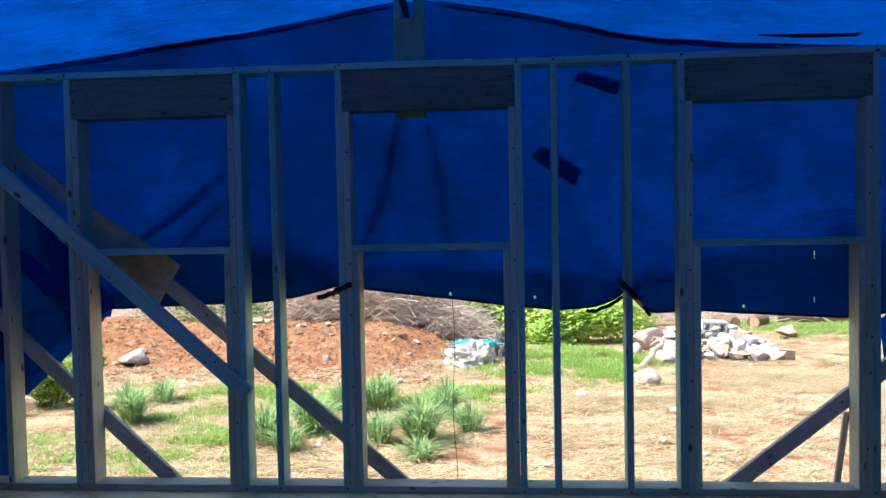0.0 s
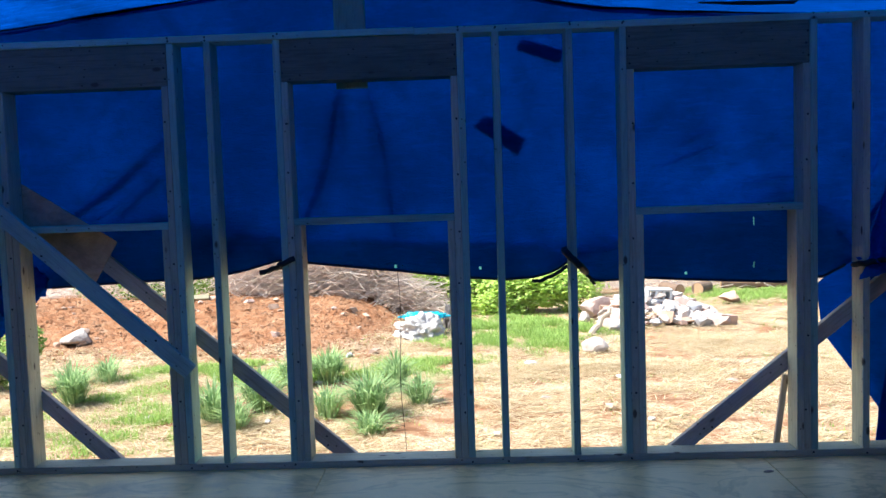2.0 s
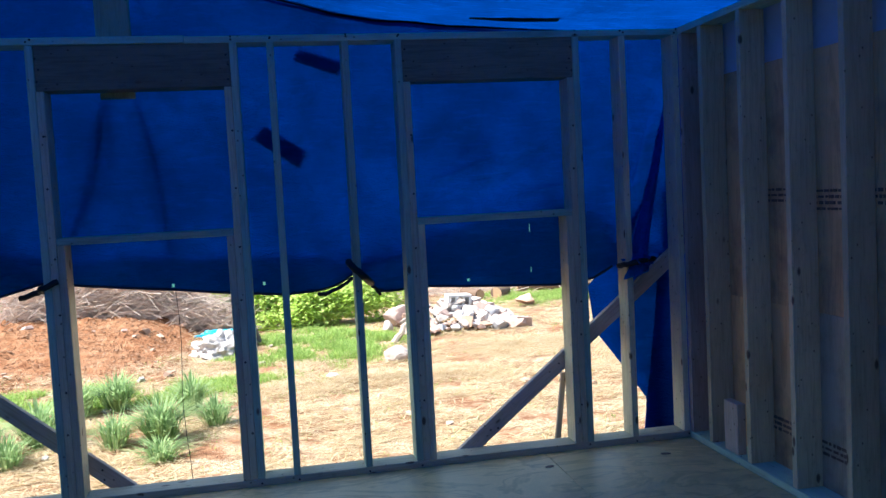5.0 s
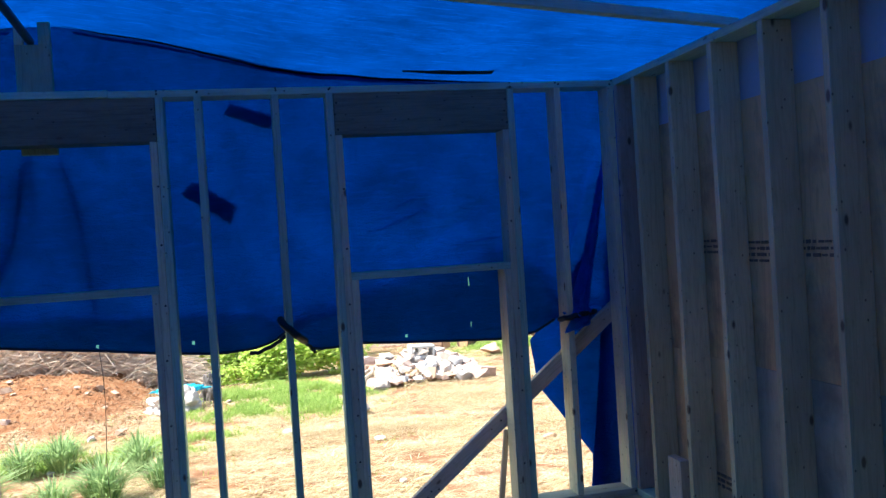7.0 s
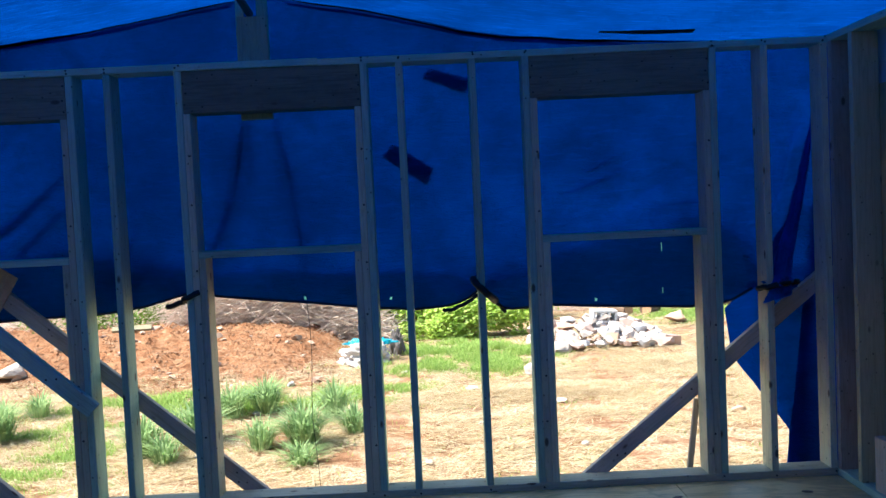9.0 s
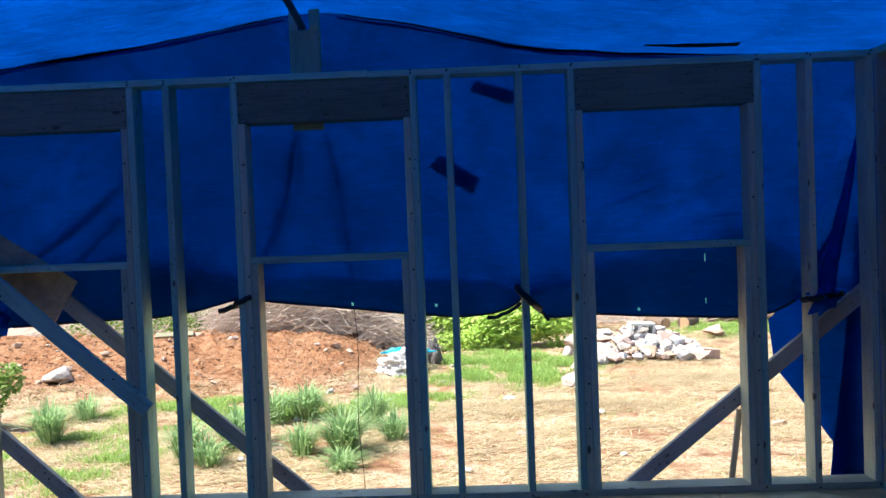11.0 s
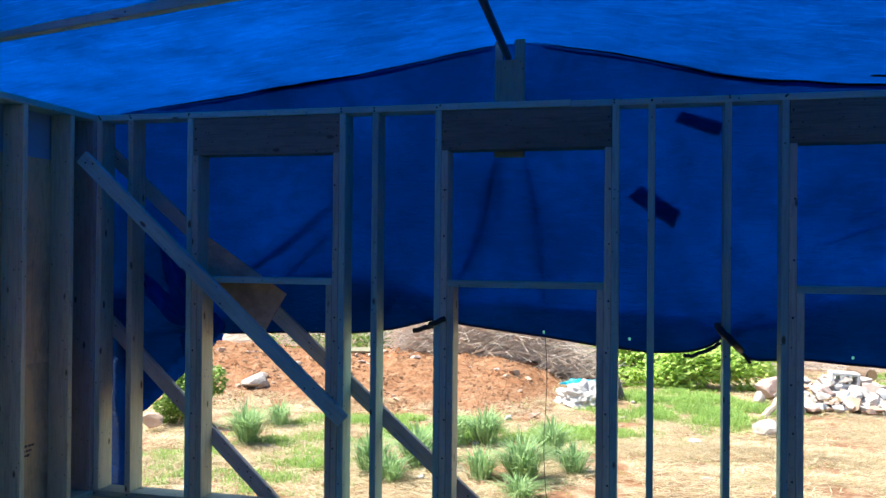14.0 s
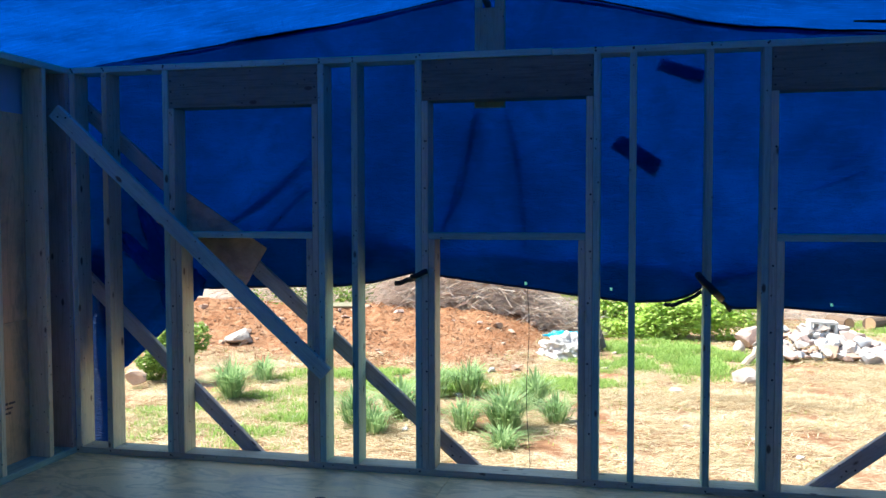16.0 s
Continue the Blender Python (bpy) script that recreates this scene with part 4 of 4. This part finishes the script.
rnd = random.Random(21)
for k in range(290):
    u, q = rnd.random(), rnd.random()
    x = 1.9 + 1.75 * u
    y = 7.9 + 1.5 * q
    ht = 0.36 * max(0, 1 - ((x - 2.6) / (0.75 if x < 2.6 else 1.15)) ** 2) * max(0.1, 1 - ((y - 8.9) / 1.1) ** 2)
    s = 0.06 + 0.26 * rnd.random() ** 2.2
    stone("rubble_stone", x, y, ground_z(x, y) + ht * rnd.uniform(0.55, 1.0) + s * 0.15, (s * rnd.uniform(0.9, 1.5), s, s * rnd.uniform(0.6, 0.9)), k, M_ROCKS[(0, 3, 1, 0, 2, 0, 3)[k % 7]], "pale broken stone in the rubble heap", "rubble heap stones", depth=None)
stone("boulder", 3.25, 7.95, GROUND + 0.10, (0.42, 0.34, 0.28), 301, M_ROCKS[1], "grey boulder at the foot of the rubble")
stone("boulder", 1.42, 6.25, GROUND + 0.09, (0.40, 0.30, 0.24), 312, M_ROCKS[0], "pale rounded stone lying in the grass", depth=(0.30, 0.46))
stone("boulder", 4.4, 10.3, GROUND + 0.12, (0.55, 0.4, 0.34), 303, M_ROCKS[2], "brown boulder on the grass")
stone("flat_rock", -5.75, 7.15, ground_z(-5.75, 7.15) + 0.05, (0.62, 0.46, 0.30), 304, M_ROCKS[0], "pale flat rock on the clay mound", depth=(0.27, 0.44))
stone("boulder", -5.83, 4.45, GROUND + 0.10, (0.32, 0.28, 0.28), 305, M_ROCKS[2], "tan stone beside the ivy-grown stump")
rnd = random.Random(31)
for k in range(45):
    x, y = rnd.uniform(-8, -1.4), rnd.uniform(6.4, 9.3)
    s = rnd.uniform(0.05, 0.16)
    stone("clod", x, y, ground_z(x, y) + s * 0.2, (s * 1.3, s, s * 0.7), 400 + k, M_ROCKS[2 if k % 4 else 3], "clod of clay or small stone on the mound", "clods", depth=None)
for k in range(26):
    x, y = rnd.uniform(-4, 5.5), rnd.uniform(1.5, 9.5)
    s = rnd.uniform(0.05, 0.13)
    stone("stone", x, y, ground_z(x, y) + s * 0.2, (s * 1.4, s, s * 0.6), 500 + k, M_ROCKS[k % 3], "small stone lying on the yard", "yard stones", depth=None)

# loose clay on the mound
verts, faces = [], []
rnd = random.Random(91)
while len(faces) < 8 * 17000:
    x, y = rnd.uniform(-8.5, -1.0), rnd.uniform(6.2, 9.6)
    if mound(x, y) < 0.03:
        continue
    c, r, k = Vector((x, y, ground_z(x, y))), 0.005 + 0.026 * rnd.random() ** 4, len(verts)
    verts += [c + Vector(d) * r * rnd.uniform(0.6, 1.4) for d in ((1, 0, 0), (0, 1, 0), (-1, 0, 0), (0, -1, 0), (0.3, 0.2, 0.55), (0, 0, -0.6))]
    faces += [(k + a, k + b, k + t) if t == 4 else (k + b, k + a, k + t) for a, b in ((0, 1), (1, 2), (2, 3), (3, 0)) for t in (4, 5)]
M_CLAY = leaf_material("clay_crumbs", (0.28, 0.125, 0.06), (0.54, 0.35, 0.23), 0.95)
tagged(mesh_of("clay_crumbs", verts, faces, M_CLAY), "loose orange clay crumbs covering the mound", "soil", kind="stuff")

# concrete block on the heap
blk = empty("concrete_block")
for nm, bx, by, bz, wx, wy, wz in (("shell", 0, 0, 0.08, 0.40, 0.2, 0.035), ("shell", 0, 0, -0.08, 0.40, 0.2, 0.035), ("web", -0.18, 0, 0, 0.04, 0.2, 0.125), ("web", 0.18, 0, 0, 0.04, 0.2, 0.125), ("web", -0.06, 0, 0, 0.035, 0.2, 0.125), ("web", 0.06, 0, 0, 0.035, 0.2, 0.125)):
    w = part(nm, box_bm(wx, wy, wz, 0.003), M_CINDER, blk)
    w.location = (bx, by, bz)
blk.matrix_basis = pose(2.80, 8.75, -0.215, 4, 3, 8)
tagged(blk, "pale concrete block on top of the rubble heap", "block")


def lump(name, x, y, size, seed, mat, label, cat, lift=0.0):
    bm = bmesh.new()
    bmesh.ops.create_icosphere(bm, subdivisions=5, radius=0.5)
    for v in bm.verts:
        n3 = v.co.normalized()
        k = 0.95 + 0.40 * noise.fractal(n3 * 1.8 + Vector((seed, 0, 0)), 1, 2, 3) + 0.16 * noise.noise(n3 * 5 + Vector((0, seed, 0))) + 0.06 * noise.fractal(n3 * 11 + Vector((0, 0, seed)), 1, 2, 3)
        v.co = Vector((v.co.x * size[0] * k, v.co.y * size[1] * k, max(-0.2, v.co.z) * size[2] * k))
    o = part(name, bm, mat, smooth=True)
    o.location = (x, y, ground_z(x, y) + size[2] * 0.15 + lift)
    return tagged(o, label, cat)


M_WHITE = plain("white_plastic", (0.60, 0.54, 0.51), 0.7, amount=0.4, scale=16, bump=0.8)
M_TEAL = plain("teal_plastic", (0.02, 0.36, 0.50), 0.4, amount=0.2)
lump("plastic_sheet", -0.95, 7.75, (0.80, 0.5, 0.50), 3, M_WHITE, "crumpled white plastic sheet over a heap", "sheet")
lump("teal_sheet", -0.84, 7.92, (0.70, 0.22, 0.12), 5, M_TEAL, "crumpled teal plastic sheet over the back of the white one", "sheet", 0.27)
lump("dark_bag", -0.47, 8.3, (0.24, 0.25, 0.62), 8, plain("dark_bag", (0.10, 0.085, 0.08), 0.6), "dark full bag beside the plastic heap", "bag")


def leaf_cloud(name, centre, size, n, leaf, seed, mat, parent):
    r0 = random.Random(seed)
    verts, faces = [], []
    lobes = [(Vector((r0.uniform(-0.8, 0.8), r0.uniform(-0.7, 0.7), r0.uniform(0.05, 0.85))), r0.uniform(0.22, 0.42)) for _ in range(16)]
    for _ in range(n):
        c, r = lobes[r0.randrange(16)]
        d = Vector((r0.gauss(0, 1), r0.gauss(0, 1), r0.gauss(0, 1))).normalized()
        p = c + d * r * r0.uniform(0.7, 1.12)
        p = Vector((p.x * size[0], p.y * size[1], max(0.02, p.z * size[2]))) + Vector(centre)
        l = leaf * r0.uniform(0.6, 1.3)
        q = Euler((r0.uniform(-0.7, 0.7) + 0.35, r0.uniform(-0.7, 0.7), r0.gauss(0, 1.2)))
        k = len(verts)
        for vx, vy, vz in ((-0.5, 0, 0), (0, -0.3, 0.06), (0.5, 0, -0.08), (0, 0.3, 0.06)):
            w = Vector((vx * l, vy * l, vz * l))
            w.rotate(q)
            verts.append(p + w)
        faces += [(k, k + 1, k + 2), (k, k + 2, k + 3)]
    return mesh_of(name, verts, faces, mat, parent)


def shrub(x, y, size, n, leaf, seed, mat, label):
    s = empty("shrub", (x, y, ground_z(x, y)), label=label, category="shrub", group="shrubs")
    r0 = random.Random(seed)
    for i in range(5):
        tip = Vector((r0.uniform(-0.6, 0.6) * size[0], r0.uniform(-0.5, 0.5) * size[1], 0.7 * size[2]))
        part("stem", tube_bm([Vector((0.1 * i - 0.2, 0, -0.05)).lerp(tip, k / 4) + Vector((0.03 * math.sin(3 * k + i), 0, 0)) for k in range(5)], 0.018, 5, 0.3), M_OUTER, s)
    leaf_cloud("foliage", (0, 0, 0), size, n, leaf, seed, mat, s)
    return s


shrub(0.72, 9.95, (1.3, 0.4, 0.85), 7500, 0.095, 61, M_SHRUB, "bright green leafy shrub in the sun")
shrub(-0.55, 10.5, (0.75, 0.5, 0.95), 5000, 0.085, 62, M_SHRUB, "bright green leafy shrub behind the heap")
shrub(1.75, 11.8, (0.7, 0.5, 1.1), 1800, 0.08, 63, M_SHRUB, "green leafy shrub at the wood's edge")
shrub(-5.55, 4.85, (0.46, 0.3, 0.70), 5200, 0.06, 64, M_IVY, "green ivy growing over a stump")
shrub(-3.3, 12.0, (1.4, 0.7, 1.1), 2600, 0.08, 65, M_DARKLEAF, "dark green undergrowth behind the mound")
shrub(-6.3, 12.0, (1.6, 0.7, 1.1), 2600, 0.08, 66, M_DARKLEAF, "dark green undergrowth behind the mound")
shrub(6.5, 13.5, (1.6, 0.7, 0.9), 2200, 0.08, 67, M_DARKLEAF, "dark green undergrowth at the wood's edge")


def twigs(name, x0, x1, y0, y1, h, n, seed, label):
    r0 = random.Random(seed)
    verts, faces = [], []
    for _ in range(n):
        x, y = r0.uniform(x0, x1), r0.uniform(y0, y1)
        e = 1 - ((x - (x0 + x1) / 2) / ((x1 - x0) / 2)) ** 2
        p = Vector((x, y, ground_z(x, y) + r0.random() ** 1.5 * h * (0.35 + 0.65 * e)))
        a, l = r0.gauss(0.0, 0.9), r0.uniform(0.3, 1.0)
        d = Vector((math.cos(a) * r0.choice((-1, 1)), math.sin(a), r0.gauss(0.1, 0.35)))
        bow = Vector((0, 0, r0.uniform(0.0, 0.16)))
        w = r0.uniform(0.003, 0.009)
        k = len(verts)
        for q in (0, 0.5, 1):
            c = p + d * (l * (q - 0.5)) + bow * (1 - (2 * q - 1) ** 2)
            for s in range(3):
                an = 2.094 * s
                verts.append(c + Vector((0, math.cos(an), math.sin(an))) * w * (1.2 - 0.7 * q))
        for ring in (0, 3):
            for s in range(3):
                faces.append((k + ring + s, k + ring + (s + 1) % 3, k + ring + 3 + (s + 1) % 3, k + ring + 3 + s))
    return tagged(mesh_of(name, verts, faces, M_TWIG), label, "brush", kind="stuff")


twigs("brush_pile", -4.2, -0.75, 9.3, 10.9, 0.95, 6500, 71, "tangled heap of dry grey-brown branches")
twigs("brush", -9, 7.5, 12.2, 14.5, 0.7, 3400, 72, "dry fallen branches at the wood's edge")


def log(x, y, z, yaw, length, radius, label, tilt=0):
    l = empty("log", label=label, category="log", group="logs")
    m = pose(0, 0, 0, 90 + tilt, 0, yaw)
    body = part("bark", tube_bm([m @ Vector((0.012 * math.sin(i), 0, -length / 2 + length * i / 6)) for i in range(7)], radius, 14), M_BARK, l, smooth=False)
    for s in (-1, 1):
        c = part("cut_end", tube_bm([m @ Vector((0, 0, s * (length / 2 - 0.004))), m @ Vector((0, 0, s * (length / 2 + 0.006)))], radius * 0.93, 14), M_CUT, l, "pale sawn end")
    l.location = (x, y, z)
    return l


M_BARK = plain("log_bark", (0.20, 0.13, 0.09), 0.95, amount=0.5, scale=20, bump=0.6)
M_CUT = plain("sawn_end", (0.48, 0.30, 0.17), 0.8, scale=25)
log(3.75, 11.9, GROUND + 0.10, 20, 0.6, 0.11, "brown log with a sawn end on the ground")
log(4.35, 11.9, GROUND + 0.10, -35, 0.5, 0.12, "brown log with a sawn end on the ground")
log(5.6, 12.3, GROUND + 0.12, 80, 1.5, 0.12, "brown log lying at the wood's edge")
stone("boulder", 1.95, 9.15, GROUND + 0.16, (0.72, 0.45, 0.42), 331, M_ROCKS[3], "large pinkish brown boulder beside the rubble", depth=(0.28, 0.44))
stone("boulder", 1.62, 8.6, GROUND + 0.10, (0.26, 0.22, 0.26), 333, M_ROCKS[0], "pale upright stone beside the rubble", depth=(0.26, 0.42))
pl = span("plank", (-5.05, 9.0, 0.02), (-4.45, 9.1, 0.02), 0.10, 0.05, M_HEADER, face=(0, -0.6, 0.8))
pl.location.z = ground_z(-4.8, 9.05) + 0.05
tagged(pl, "pale plank lying on the clay mound", "plank")
br = part("branch", tube_bm([(1.55, 7.55, GROUND - 0.02), (1.63, 7.6, GROUND + 0.08), (1.70, 7.63, GROUND + 0.13), (1.74, 7.68, GROUND + 0.22), (1.86, 7.72, GROUND + 0.29), (1.88, 7.75, GROUND + 0.36)], 0.055, 8, 0.5), M_OUTER)
tagged(br, "pale grey broken branch leaning in the grass", "branch")

# floor sheets last
for i, (x0, x1) in enumerate(((XL, -1.0), (-1.0, 1.44), (1.44, XR))):
    for j in range(7):
        y1 = -0.003 - 1.22 * j
        y0 = max(YB, y1 - 1.22)
        if y0 < y1 - 0.05:
            board("plywood_sheet", ((x0 + x1) / 2, (y0 + y1) / 2, -0.012), (x1 - x0 - 0.004, y1 - y0 - 0.004, 0.024), M_FLOOR, floor, "", bevel=0.002)

# nail heads on the framing, in pairs
bm = bmesh.new()
bmesh.ops.create_cone(bm, cap_ends=True, segments=8, radius1=0.006, radius2=0.005, depth=0.003, matrix=pose(0, 0, 0, 90))
nail = part("nail", bm, M_STRAP, wall_n, "dark nail head")
nail.location = (-3.41, -0.0015, 2.41)
rnd = random.Random(77)
spots = []
for left in (-3.43, -3.207, -2.79, -1.786, -1.582, -1.199, -0.193, 0.0, 0.397, 0.686, 1.707, 1.988, 2.317):
    for z in (2.405, 2.417, 0.018):
        spots.append((left + rnd.uniform(0.008, 0.03), -0.0035, z + rnd.uniform(-0.006, 0.006)))
for l, r in ((-2.79, -1.748), (-1.199, -0.155), (0.686, 1.745)):
    for z in (2.335, 2.27, 2.2):
        for x in (l + 0.052, r - 0.052):
            spots.append((x + rnd.uniform(-0.008, 0.008), 0.0045, z + rnd.uniform(-0.01, 0.01)))
    for z in (0.35, 0.62, 0.95, 1.22, 1.62, 1.95):
        for x in (l + 0.058, r - 0.058):
            spots.append((x + rnd.uniform(-0.012, 0.012), -0.0015, z + rnd.uniform(-0.09, 0.09)))
for x, y, z in spots:
    o = new("nail", nail.data)
    o.parent = wall_n
    o.location = (x, y, z)
for holder in [brace] + outer_braces:
    half = max(v.co.z for v in holder.data.vertices)
    for z in (-half + 0.05, -half + 0.09, half - 0.26, half - 0.30, 0.12):
        o = new("nail", nail.data)
        o.parent = holder
        o.location = (rnd.uniform(-0.025, 0.025), T / 2 + 0.001, z)

for x, y, turn in ((1.389, -0.236, 20), (2.073, -0.247, -15), (0.35, -0.9, 5), (-1.6, -0.5, 12)):
    bm = bmesh.new()
    bmesh.ops.create_cone(bm, cap_ends=True, segments=12, radius1=0.03, radius2=0.029, depth=0.002)
    bmesh.ops.scale(bm, vec=(1.0, 0.55, 1.0), verts=bm.verts[:])
    k = part("knot", bm, M_INK, floor, "dark knot in the plywood")
    k.matrix_basis = pose(x, y, 0.0015, 0, 0, turn)
